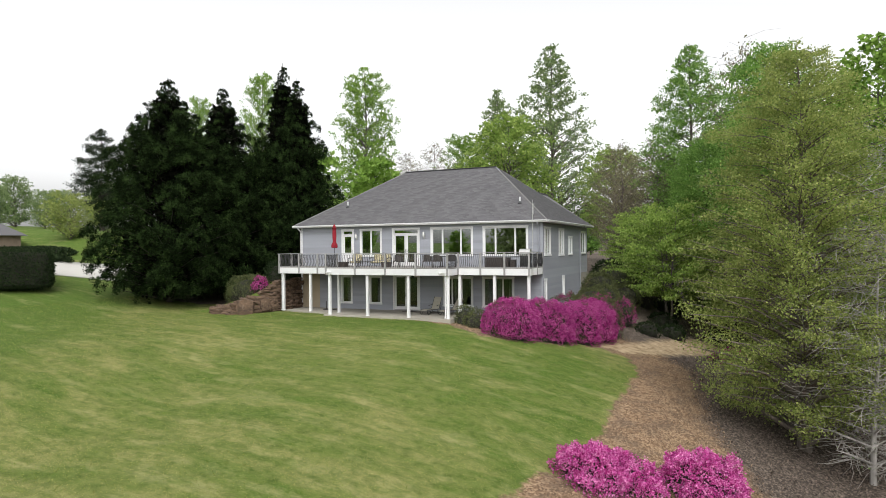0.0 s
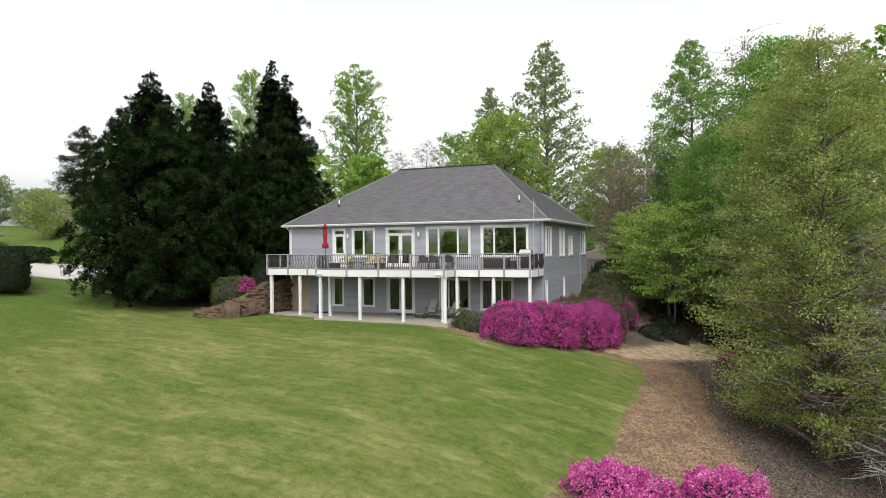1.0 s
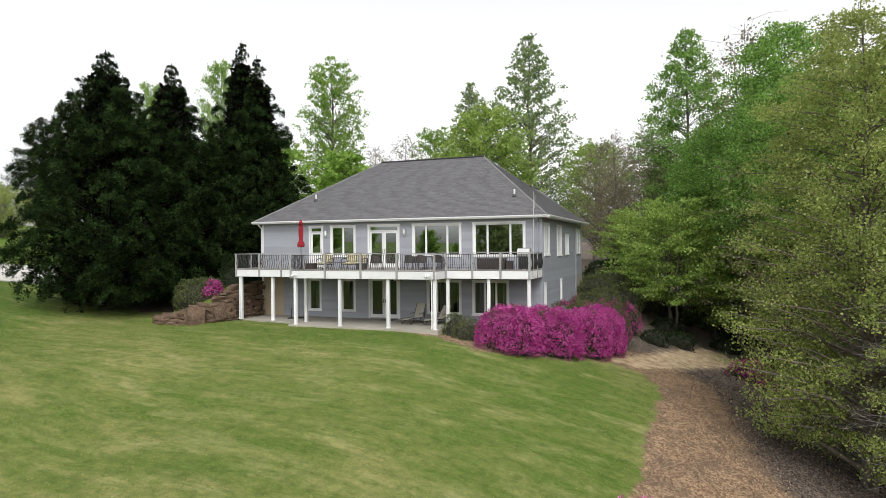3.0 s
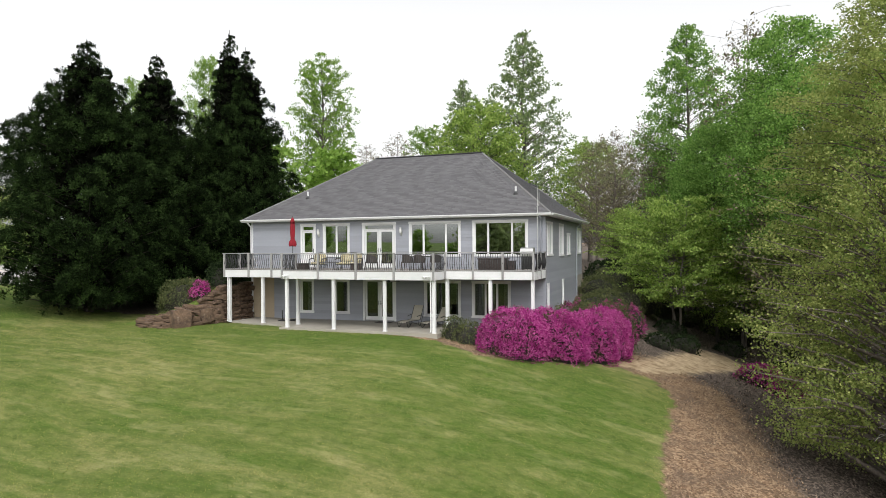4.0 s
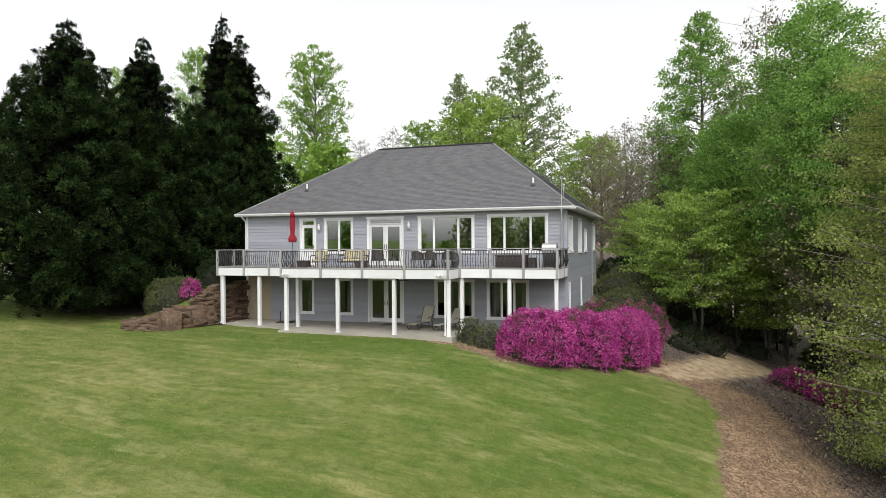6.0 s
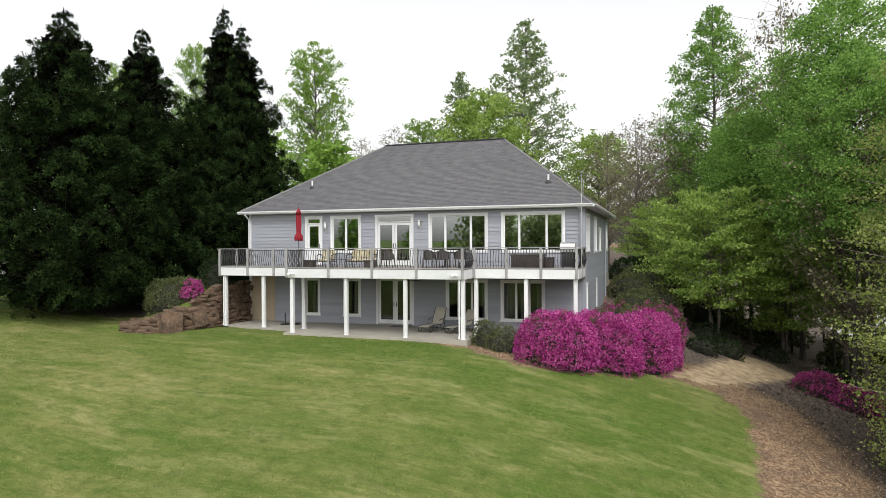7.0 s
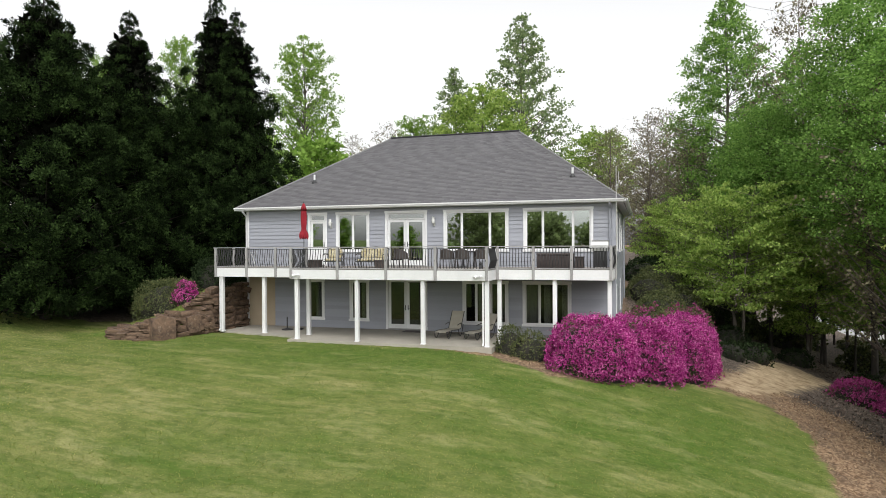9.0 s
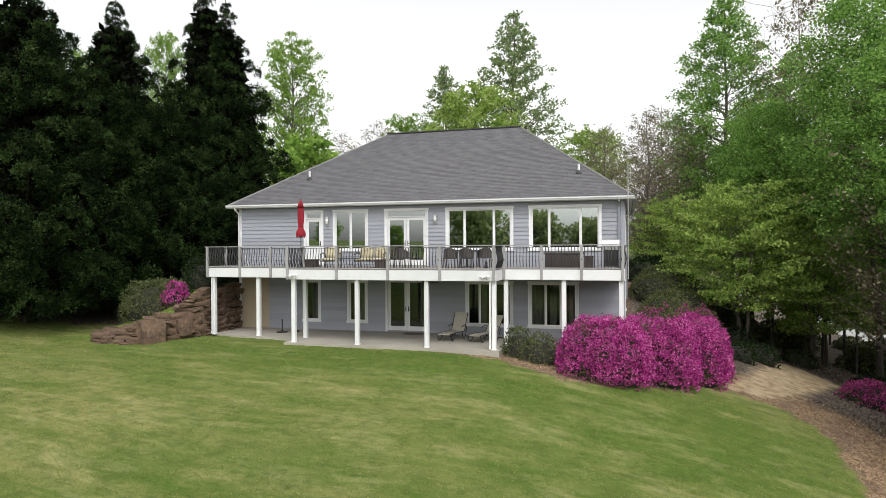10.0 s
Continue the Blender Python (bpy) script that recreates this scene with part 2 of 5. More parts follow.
M_SHRUB = foliage("shrub_leaves", ((0.035, 0.048, 0.016), (0.078, 0.098, 0.034), (0.15, 0.16, 0.065)), 0.5, 0.25)
M_HEDGE = foliage("box_hedge_leaves", ((0.008, 0.015, 0.006), (0.018, 0.030, 0.012), (0.036, 0.055, 0.022)), 0.8, 0.1, 0.5, 0.06)
M_BLOSSOM = foliage("magenta_blossom", ((0.11, 0.004, 0.055), (0.33, 0.016, 0.18), (0.52, 0.06, 0.32), (0.76, 0.25, 0.52)), 0.6, 0.35, 2.4, 0.2, 0.5)
M_BLOSSOMPALE = foliage("pink_magenta_blossom", ((0.24, 0.012, 0.12), (0.50, 0.05, 0.28), (0.68, 0.15, 0.45), (0.84, 0.38, 0.66)), 0.6, 0.35, 2.4, 0.2, 0.5)
M_HEDGEROW = foliage("summer_leaves", ((0.20, 0.26, 0.11), (0.27, 0.34, 0.14), (0.36, 0.43, 0.20)), 0.8, 0.6, 0.3, 0.05)
# near-black colour of solid cores, painting the shade inside shrubs and hedge
M_CORE = surface("inner_shade_core", (0.012, 0.012, 0.008), (0.03, 0.028, 0.02), 0.95, 2.0, 20.0, 0.5)
M_LAYER = foliage("fresh_layered_leaves", ((0.125, 0.21, 0.04), (0.25, 0.37, 0.078), (0.41, 0.52, 0.14)), 0.6, 0.6)
M_DUSTY = foliage("purple_blossom", ((0.16, 0.015, 0.085), (0.30, 0.035, 0.16), (0.45, 0.10, 0.28)), 0.6, 0.3, 1.6)
M_RED = surface("red_canvas", (0.17, 0.004, 0.011), (0.26, 0.009, 0.021), 0.9, 4.0, 60.0, 0.2)
M_WICKER = surface("dark_brown_wicker", (0.018, 0.014, 0.012), (0.05, 0.04, 0.034), 0.6, 8.0, 70.0, 0.8)
M_CUSHION = surface("patterned_cushion", (0.26, 0.21, 0.10), (0.56, 0.52, 0.38), 0.9, 7.0, 12.0, 0.2)
M_SLING = surface("taupe_sling_cloth", (0.30, 0.28, 0.23), (0.38, 0.355, 0.30), 0.85, 3.0, 80.0, 0.2)
M_BROWNBOX = surface("dark_brown_resin", (0.035, 0.026, 0.024), (0.06, 0.046, 0.042), 0.6, 3.0, 40.0, 0.2)
M_STEEL = surface("brushed_steel", (0.45, 0.45, 0.44), (0.6, 0.6, 0.59), 0.35, 3.0, 60.0, 0.05, metal=0.8)
M_BRICKWALL = surface("brown_boarding", (0.11, 0.08, 0.06), (0.2, 0.15, 0.115), 0.8, 1.0, 20.0, 0.3)
M_GRASS = foliage("grass_blades", ((0.15, 0.21, 0.04), (0.23, 0.27, 0.07), (0.38, 0.37, 0.14)), 0.8, 0.6, 0.35, 0.05)
M_CHIP = foliage("wood_chips", ((0.11, 0.066, 0.04), (0.23, 0.15, 0.092), (0.43, 0.32, 0.21)), 0.85, 0.0, 0.8)
M_LITTER = foliage("dead_leaves", ((0.035, 0.026, 0.022), (0.085, 0.066, 0.054), (0.20, 0.155, 0.125)), 0.85, 0.0, 0.8)
M_LAMPGLASS = surface("frosted_lamp_glass", (0.6, 0.6, 0.58), (0.7, 0.7, 0.68), 0.2, 3.0, 30.0, 0.0)


def still_water(name):
    m, n, l, p = material(name)
    p.inputs["Base Color"].default_value = (0.10, 0.095, 0.06, 1)
    p.inputs["Roughness"].default_value = 0.12
    bumped(n, l, p, noise_of(n, l, 1.5, 3.0), 0.08, 0.03)
    return m


M_WATER = still_water("pond_water")

# ---- building helpers ----
def mesh_object(name, bm, mat, parent=None):
    me = bpy.data.meshes.new(name)
    bm.to_mesh(me)
    bm.free()
    me.materials.append(mat)
    ob = new(name, me)
    ob.parent = parent
    return ob


def part(name, bm, mat, parent, label=""):
    return tagged(mesh_object(name, bm, mat, parent), label)


def thing(name, label, category, at=(0, 0, 0), turn=0.0, group="", kind=""):
    e = new(name)
    e.matrix_basis = pose(*at, 0, 0, turn)
    return tagged(e, label, category, group, kind)


def shared(name, me, parent, m):
    """One more piece on an existing mesh."""
    ob = new(name, me)
    ob.parent = parent
    ob.matrix_basis = m
    return ob


def box(x0, x1, y0, y1, z0, z1, bevel=0.0, bm=None):
    bm = bm or bmesh.new()
    vs = bmesh.ops.create_cube(bm, size=1.0)["verts"]
    for v in vs:
        v.co = Vector((x0 + (v.co.x + 0.5) * (x1 - x0), y0 + (v.co.y + 0.5) * (y1 - y0), z0 + (v.co.z + 0.5) * (z1 - z0)))
    if bevel:
        es = {e for v in vs for e in v.link_edges}
        bmesh.ops.bevel(bm, geom=list(es), offset=bevel, segments=1, affect="EDGES")
    return bm


def tube(path, radii, sides=6, bm=None, caps=True):
    """A tapered round bar along points."""
    bm = bm or bmesh.new()
    rings = []
    pts = [Vector(q) for q in path]
    for i, q in enumerate(pts):
        d = (pts[min(i + 1, len(pts) - 1)] - pts[max(i - 1, 0)]).normalized()
        u = d.orthogonal().normalized() if not rings else (u_old - d * u_old.dot(d)).normalized()
        u_old = u
        w = d.cross(u)
        r = radii[i] if hasattr(radii, "__len__") else radii
        rings.append([bm.verts.new(q + (u * math.cos(k * math.tau / sides) + w * math.sin(k * math.tau / sides)) * r) for k in range(sides)])
    for a, b in zip(rings, rings[1:]):
        for k in range(sides):
            bm.faces.new((a[k], a[(k + 1) % sides], b[(k + 1) % sides], b[k]))
    if caps:
        bm.faces.new(rings[0][::-1])
        bm.faces.new(rings[-1])
    return bm


def lathe(profile, sides=16, bm=None, at=(0, 0, 0)):
    bm = bm or bmesh.new()
    rings = [[bm.verts.new((at[0] + r * math.cos(k * math.tau / sides), at[1] + r * math.sin(k * math.tau / sides), at[2] + z)) for k in range(sides)] for r, z in profile]
    for a, b in zip(rings, rings[1:]):
        for k in range(sides):
            bm.faces.new((a[k], a[(k + 1) % sides], b[(k + 1) % sides], b[k]))
    bm.faces.new(rings[0][::-1])
    bm.faces.new(rings[-1])
    return bm


def array_mesh(name, verts, faces, mat, parent=None, smooth=False):
    """A mesh from numpy arrays; all faces have the same number of corners."""
    me = bpy.data.meshes.new(name)
    nv, (nf, k) = len(verts), faces.shape
    me.vertices.add(nv)
    me.vertices.foreach_set("co", np.ascontiguousarray(verts, np.float32).ravel())
    me.loops.add(nf * k)
    me.loops.foreach_set("vertex_index", np.ascontiguousarray(faces, np.int32).ravel())
    me.polygons.add(nf)
    me.polygons.foreach_set("loop_start", np.arange(0, nf * k, k, dtype=np.int32))
    if smooth:
        me.polygons.foreach_set("use_smooth", np.ones(nf, bool))
    me.update(calc_edges=True)
    me.materials.append(mat)
    ob = new(name, me)
    ob.parent = parent
    return ob


# ---- lie of the land ----
def ease(a, b, x):
    u = np.clip((np.asarray(x, float) - a) / (b - a), 0, 1)
    return u * u * (3 - 2 * u)


def soften(u, k):
    return k * np.log1p(np.exp(np.minimum(u / k, 50)))


def side_of(poly, x, y):
    """Signed distance to a closed outline: positive inside."""
    inside, best = np.zeros(x.shape, bool), np.full(x.shape, 1e9)
    for (ax, ay), (bx, by) in zip(poly, poly[1:] + poly[:1]):
        dx, dy = bx - ax, by - ay
        u = np.clip(((x - ax) * dx + (y - ay) * dy) / (dx * dx + dy * dy), 0, 1)
        best = np.minimum(best, np.hypot(x - ax - u * dx, y - ay - u * dy))
        if ay != by:
            inside = inside ^ (((ay > y) != (by > y)) & (x < ax + (y - ay) * dx / dy))
    return np.where(inside, best, -best)


BANK = [(-1.5, 60), (-1.42, -0.5), (-1.5, -3.0), (-2.15, -4.7), (-2.8, -5.75), (-4.6, -5.7), (-9, -5.2), (-40, -5), (-40, 60)]


def height(x, y):
    x, y = np.asarray(x, float), np.asarray(y, float)
    v = np.minimum(soften(-4.6 - y, 0.6), 45)
    z = -0.05 - 0.105 * v * (0.08 + 0.92 * ease(-3, 9, x))
    s = np.minimum(soften(x - 12, 1.2), 32)
    z = z - 0.12 * s - 0.006 * np.minimum(s, 20) ** 2
    bank = 2.05 * np.clip((y + 6.8) / 4.5, 0, 1) * np.clip((x + 6.5) / 4, 0, 1) * ease(0.0, 0.22, side_of(BANK, x, y))
    z = z + np.maximum(2.5 * ease(3, 15, y) * (1 - ease(17.5, 25, x)), bank)
    w = soften(-8 - x, 2)
    return z + 0.15 * np.minimum(w, 24) + 0.05 * np.clip(w - 24, 0, 200)


LAWN = [(-400, -400), (4, -400), (9, -50), (16, -31), (21.4, -20.9), (22.6, -17.6), (23.25, -13.2), (23.15, -10.6), (23.45, -4.9), (22.9, -2.6),
        (20.7, -1.4), (19.4, -2.3), (16.4, -5.75), (15.0, -5.9), (12.6, -4.6), (-0.9, -2.5), (-1.6, -3.0), (-1.6, 0.5), (-4.8, 1.0), (-7, -0.2), (-9, -2.6), (-13, -3.5), (-18, 3), (-60, 60), (-400, 90)]
LUSH = [(-400, -400), (3, -400), (1.5, -30), (0.4, -23), (-5, -15), (-12, -6.5), (-17, 3), (-60, 60), (-400, 90)]
TRAIL = [(20.3, -1.5), (21.2, 0.6), (22.3, 3.2), (24.3, 9.5), (25.2, 12.5), (26.9, 12.6), (28.6, 9.4), (27.2, 8.6), (25.9, 5.6), (24.2, 1.9), (22.6, -0.9)]
LITTER = [(25.9, -0.6), (26.3, -4.0), (26.9, -8.7), (28.3, -12.2), (29.2, -14.5), (33, -30), (40, -60), (400, -60), (400, 400), (-400, 400), (-60, 62), (-18, 4), (-13, -3.3), (-9, -3.3), (-6, -2.3), (-4.5, 0.2),
          (-1.6, 0.7), (-3, 17), (17.2, 17), (17.2, 4.5), (20.5, 2.8), (22.3, 3.4)]


def ladder(core0, core1, step, far):
    """Coordinates: even in the middle, ever wider outwards to the horizon."""
    mid = list(np.arange(core0, core1, step))
    up, down, d = [core1], [core0 - step], step
    while up[-1] < far:
        d *= 1.13
        up.append(up[-1] + d)
        down.append(down[-1] - d)
    return np.array(down[::-1] + mid + up)


gx, gy = ladder(-8, 32, 0.19, 1800), ladder(-26, 8, 0.19, 1800)
GX, GY = np.meshgrid(gx, gy)
rng = np.random.default_rng(5)
GZ = height(GX, GY) + rng.normal(0, 0.012, GX.shape) * (np.abs(GX) < 60)
index = np.arange(GX.size).reshape(GX.shape)
quads = np.stack([index[:-1, :-1], index[:-1, 1:], index[1:, 1:], index[1:, :-1]], -1).reshape(-1, 4)
ground = array_mesh("ground", np.stack([GX, GY, GZ], -1).reshape(-1, 3), quads, M_GROUND, smooth=True)
tagged(ground, "mown lawn sloping away to wood-chip mulch and leaf litter", "ground", kind="structure")
near_house = np.exp(-((GX - 7) / 9) ** 2 - ((GY + 6) / 2.2) ** 2) + 0.7 * np.exp(-((GX - 18.5) / 5.5) ** 2 - ((GY + 9.5) / 6.5) ** 2)
for nm, val in (("bare", 0.5 - side_of(LAWN, GX, GY) * 0.8), ("lush", np.clip(0.5 + side_of(LUSH, GX, GY) * 0.5, 0, 1) * 1.1 + 0.95 * near_house),
                ("trail", 0.5 + side_of(TRAIL, GX, GY) * 0.7), ("litter", 0.5 + side_of(LITTER, GX, GY) * 0.5)):
    at = ground.data.attributes.new(nm, "FLOAT", "POINT")
    at.data.foreach_set("value", np.clip(val, -0.2, 1.6).astype(np.float32).ravel())


def strip(name, left, right, mat, lift, label, category):
    """A paved surface that follows the land between two edges."""
    k = 10
    rows = [[np.array(a) + (np.array(b) - np.array(a)) * j / k for j in range(k + 1)] for a, b in zip(left, right)]
    v = np.array([(q[0], q[1], float(height(q[0], q[1])) + lift) for r in rows for q in r])
    i = np.arange(len(v)).reshape(len(rows), k + 1)
    f = np.stack([i[:-1, :-1], i[:-1, 1:], i[1:, 1:], i[1:, :-1]], -1).reshape(-1, 4)
    ob = array_mesh(name, v, f, mat)
    so = ob.modifiers.new("thick", "SOLIDIFY")
    so.thickness, so.offset = 0.12, 0.0
    return tagged(ob, label, category, kind="structure")


strip("driveway", [(-24.3, -4.0), (-27, -2.4), (-29.2, -0.4), (-30.4, 1.6)], [(-19.6, -0.6), (-22.0, 1.6), (-24.2, 3.6), (-26, 5.8)], M_DRIVE, 0.05, "pale concrete driveway curving behind the evergreens", "driveway")

# ---- the house ----
X0, X1, YB = -1.4, 17.1, 13.75          # outer walls
FLOOR2, EAVE = 3.10, 5.93               # upper floor and soffit
house = thing("house", "blue-grey lap-sided house with white trim and grey hipped roof", "house")
UPPER = [(2.15, 3.20, FLOOR2, 5.76), (3.70, 5.50, 3.80, 5.76), (6.33, 8.47, FLOOR2, 5.76), (9.29, 12.40, 3.80, 5.76), (13.08, 16.18, 3.80, 5.76)]
LOWER = [(2.08, 3.05, 0.42, 2.45), (4.42, 5.47, 0.42, 2.45), (6.36, 8.47, 0.05, 2.45), (10.2, 12.38, 0.42, 2.45), (13.03, 15.22, 0.42, 2.45)]
SIDE = [(0.35, 2.0, 3.80, 5.66), (4.1, 5.7, 3.75, 5.66), (7.0, 8.3, 3.78, 5.15), (11.3, 13.1, 3.78, 5.6), (0.3, 0.95, 0.75, 2.33), (5.1, 5.75, 0.75, 2.33)]
BASE = -0.6


def wall_with_holes(length0, length1, z0, z1, holes, put, thick):
    """A wall slab with real openings, cut into rectangles round them. put maps (along, depth, up) to the world."""
    us = sorted({length0, length1, *[a for h in holes for a in h[:2]]})
    zs = sorted({z0, z1, *[a for h in holes for a in h[2:]]})
    bm = bmesh.new()
    for a, b in zip(us, us[1:]):
        run = None
        for c, d in zip(zs, zs[1:]):
            solid = not any(h[0] <= a and b <= h[1] and h[2] <= c and d <= h[3] for h in holes)
            if solid:
                run = (run[0], d) if run else (c, d)
            if run and (not solid or d == zs[-1]):
                vs = [bm.verts.new(put(u, w, z)) for u in (a, b) for w in (0, thick) for z in run]
                for q in ((0, 1, 3, 2), (4, 6, 7, 5), (0, 4, 5, 1), (2, 3, 7, 6), (0, 2, 6, 4), (1, 5, 7, 3)):
                    bm.faces.new([vs[k] for k in q])
                run = None
    bmesh.ops.remove_doubles(bm, verts=bm.verts[:], dist=0.0005)
    bmesh.ops.recalc_face_normals(bm, faces=bm.faces)
    return bm


def lap_boards(parent, along0, along1, z0, z1, holes, put, mat, step=0.185):
    """Lapped boards, one piece for each clear run between the openings."""
    z = z0
    while z < z1 - 0.03:
        top = min(z + step, z1)
        cuts = [(along0, along1)]
        for h in holes:
            if h[2] < top - 0.02 and h[3] > z + 0.02:
                cuts = [c for a, b in cuts for c in ((a, min(b, h[0])), (max(a, h[1]), b)) if c[1] - c[0] > 0.02]
        for a, b in cuts:
            bm = bmesh.new()
            vs = [bm.verts.new(put(u, w, zz)) for u in (a, b) for w, zz in ((-0.034, z), (-0.004, z), (-0.002, top), (-0.008, top))]
            for q in ((0, 4, 7, 3), (0, 1, 5, 4), (3, 7, 6, 2), (0, 3, 2, 1), (4, 5, 6, 7)):
                bm.faces.new([vs[k] for k in q])
            bmesh.ops.recalc_face_normals(bm, faces=bm.faces)
            part("siding_board", bm, mat, parent)
        z += step


front = lambda u, w, z: (u, w, z)
right = lambda u, w, z: (X1 - w, u, z)
left_side = lambda u, w, z: (X0 + w, u, z)
rear = lambda u, w, z: (u, YB - w, z)
wall_front = part("wall", wall_with_holes(X0, X1, BASE, EAVE, UPPER + LOWER, front, 0.2), M_SIDING, house, "blue-grey front wall")
wall_right = part("wall", wall_with_holes(0.2, YB - 0.2, -1.6, EAVE, SIDE, right, 0.2), M_SIDING, house, "blue-grey side wall")
wall_left = part("wall", wall_with_holes(0.2, YB - 0.2, BASE, EAVE, [], left_side, 0.2), M_SIDING, house, "blue-grey side wall")
wall_rear = part("wall", wall_with_holes(X0, X1, BASE, EAVE, [], rear, 0.2), M_SIDING, house, "blue-grey rear wall")
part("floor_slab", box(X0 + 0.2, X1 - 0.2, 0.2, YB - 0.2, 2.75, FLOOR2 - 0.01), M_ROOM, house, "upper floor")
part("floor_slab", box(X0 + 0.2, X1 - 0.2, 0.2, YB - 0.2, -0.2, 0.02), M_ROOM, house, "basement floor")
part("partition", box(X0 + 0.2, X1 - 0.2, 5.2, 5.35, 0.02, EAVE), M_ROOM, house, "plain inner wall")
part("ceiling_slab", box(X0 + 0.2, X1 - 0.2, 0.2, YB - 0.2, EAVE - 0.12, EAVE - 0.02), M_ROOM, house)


def glazed(name, x0, x1, z0, z1, panes, put, sill=True):
    """A cased window: flat white casing, recessed sashes and their panes. panes: relative widths."""
    w = thing(name, "", "")
    w.parent = house
    del_tags = [k for k in ("label", "category") if k in w]
    for k in del_tags:
        del w[k]
    c = 0.115

    def bar(nm, a, b, d0, d1, zz0, zz1, mat=M_WHITE, bevel=0.006):
        bm = box(0, 1, 0, 1, 0, 1)
        for v in bm.verts:
            v.co = Vector(put(a + v.co.x * (b - a), d0 + v.co.y * (d1 - d0), zz0 + v.co.z * (zz1 - zz0)))
        bmesh.ops.recalc_face_normals(bm, faces=bm.faces)
        if bevel:
            bmesh.ops.bevel(bm, geom=bm.edges[:], offset=bevel, segments=1, affect="EDGES")
        return part(nm, bm, mat, w)

    bar("casing", x0, x0 + c, -0.045, 0.03, z0, z1 - c)
    bar("casing", x1 - c, x1, -0.045, 0.03, z0, z1 - c)
    bar("casing", x0 - 0.02, x1 + 0.02, -0.055, 0.03, z1 - c, z1)
    if sill:
        bar("sill", x0 - 0.03, x1 + 0.03, -0.08, 0.03, z0 - 0.03, z0 + 0.07)
        z0 += 0.07
    inner, total = x1 - x0 - 2 * c, sum(panes)
    u = x0 + c
    for i, k in enumerate(panes):
        b = u + inner * k / total
        f = 0.055
        bar("sash", u, u + f, 0.0, 0.07, z0, z1 - c)
        bar("sash", b - f, b, 0.0, 0.07, z0, z1 - c)
        bar("sash", u + f, b - f, 0.0, 0.07, z1 - c - f, z1 - c)
        bar("sash", u + f, b - f, 0.0, 0.07, z0, z0 + f)
        g = bar("pane", u + f, b - f, 0.035, 0.041, z0 + f, z1 - c - f, M_GLASS if z0 > 3 else M_GLASSLOW, 0)
        g.visible_shadow = False
        u = b
    return w


def glazed_door(name, x0, x1, z0, z1, leaves, transom, glass_low, put=front):
    """A cased glass door with a transom light over it and a leaf for each number in leaves."""
    d = glazed(name, x0, x1, z1 - transom, z1, [1], put, False) if transom else thing(name, "", "")
    d.parent = house
    c, dz = 0.115, z1 - transom
    for a, b in ((x0, x0 + c), (x1 - c, x1)):
        part("casing", box(a, b, -0.045, 0.03, z0, dz, 0.006), M_WHITE, d)
    if not transom:
        part("casing", box(x0 - 0.02, x1 + 0.02, -0.055, 0.03, z1, z1 + c, 0.006), M_WHITE, d)
    part("threshold", box(x0 + c, x1 - c, -0.06, 0.1, z0, z0 + 0.04, 0.005), M_GREYWOOD, d)
    u, wide = x0 + c, (x1 - x0 - 2 * c) / leaves
    for i in range(leaves):
        f, a, b = 0.125, u + 0.006, u + wide - 0.006
        leaf = part("door_leaf", wall_with_holes(a, b, z0 + 0.045, dz - 0.01, [(a + f, b - f, z0 + glass_low, dz - f)], lambda q, w, z: (q, w + 0.02, z), 0.045), M_WHITE, d, "white door leaf with one tall pane")
        g = part("pane", box(a + f, b - f, 0.038, 0.044, z0 + glass_low, dz - f), M_GLASS if z0 > 3 else M_GLASSLOW, leaf)
        g.visible_shadow = False
        hx = b - 0.06 if (i == 0 and leaves > 1) or leaves == 1 else a + 0.06
        bm = box(hx - 0.02, hx + 0.02, 0.006, 0.02, z0 + 0.93, z0 + 1.17, 0.004)
        tube([(hx, 0.01, z0 + 1.03), (hx, -0.035, z0 + 1.03), (hx + (-0.1 if hx > (a + b) / 2 else 0.1), -0.035, z0 + 1.03)], 0.011, 6, bm)
        part("door_handle", bm, M_IRON, leaf, "dark lever handle")
        u += wide
    return d


glazed_door("door", *UPPER[0], 1, 0.42, 0.95)
glazed("window", *UPPER[1], [1, 1], front)
glazed_door("door", *UPPER[2], 2, 0.42, 0.28)
glazed("window", *UPPER[3], [1, 1.75, 1], front)
glazed("window", *UPPER[4], [1, 1.75, 1], front)
glazed("window", *LOWER[0], [1], front)
glazed("window", *LOWER[1], [1], front)
glazed_door("door", *LOWER[2], 2, 0.0, 0.25)
glazed("window", *LOWER[3], [1, 1.3, 1.3], front)
glazed("window", *LOWER[4], [1, 1, 1], front)
for h, k in zip(SIDE, ([1, 1, 1], [1, 1, 1], [1, 1], [1, 1], [1], [1])):
    glazed("window", *h, k, right)

WALLFACE = UPPER + LOWER
tan_patch = [(X0, 0.24, 0.0, 2.7)]
lap_boards(wall_front, X0 + 0.1, X1 - 0.1, 0.02, EAVE - 0.02, WALLFACE + tan_patch, front, M_SIDING)
lap_boards(wall_right, 0.1, YB, -1.0, EAVE - 0.02, SIDE, right, M_SIDING)
part("foundation_panel", box(X1 + 0.002, X1 + 0.05, 10.85, YB, -1.2, 2.3), M_CONC, wall_right, "smooth grey foundation")
part("tan_panel", box(X0 + 0.12, 0.24, -0.03, -0.004, 0.0, 2.7), M_TAN, wall_front, "tan stucco panel")
for x in (X0, X1 - 0.1):
    part("corner_board", box(x - 0.02, x + 0.12, -0.042, 0.0, 0.0, EAVE), M_SIDING if x > 5 else M_WHITE, house)
part("corner_board", box(X1, X1 + 0.035, -0.03, 0.11, -1.0, EAVE), M_SIDING, house)

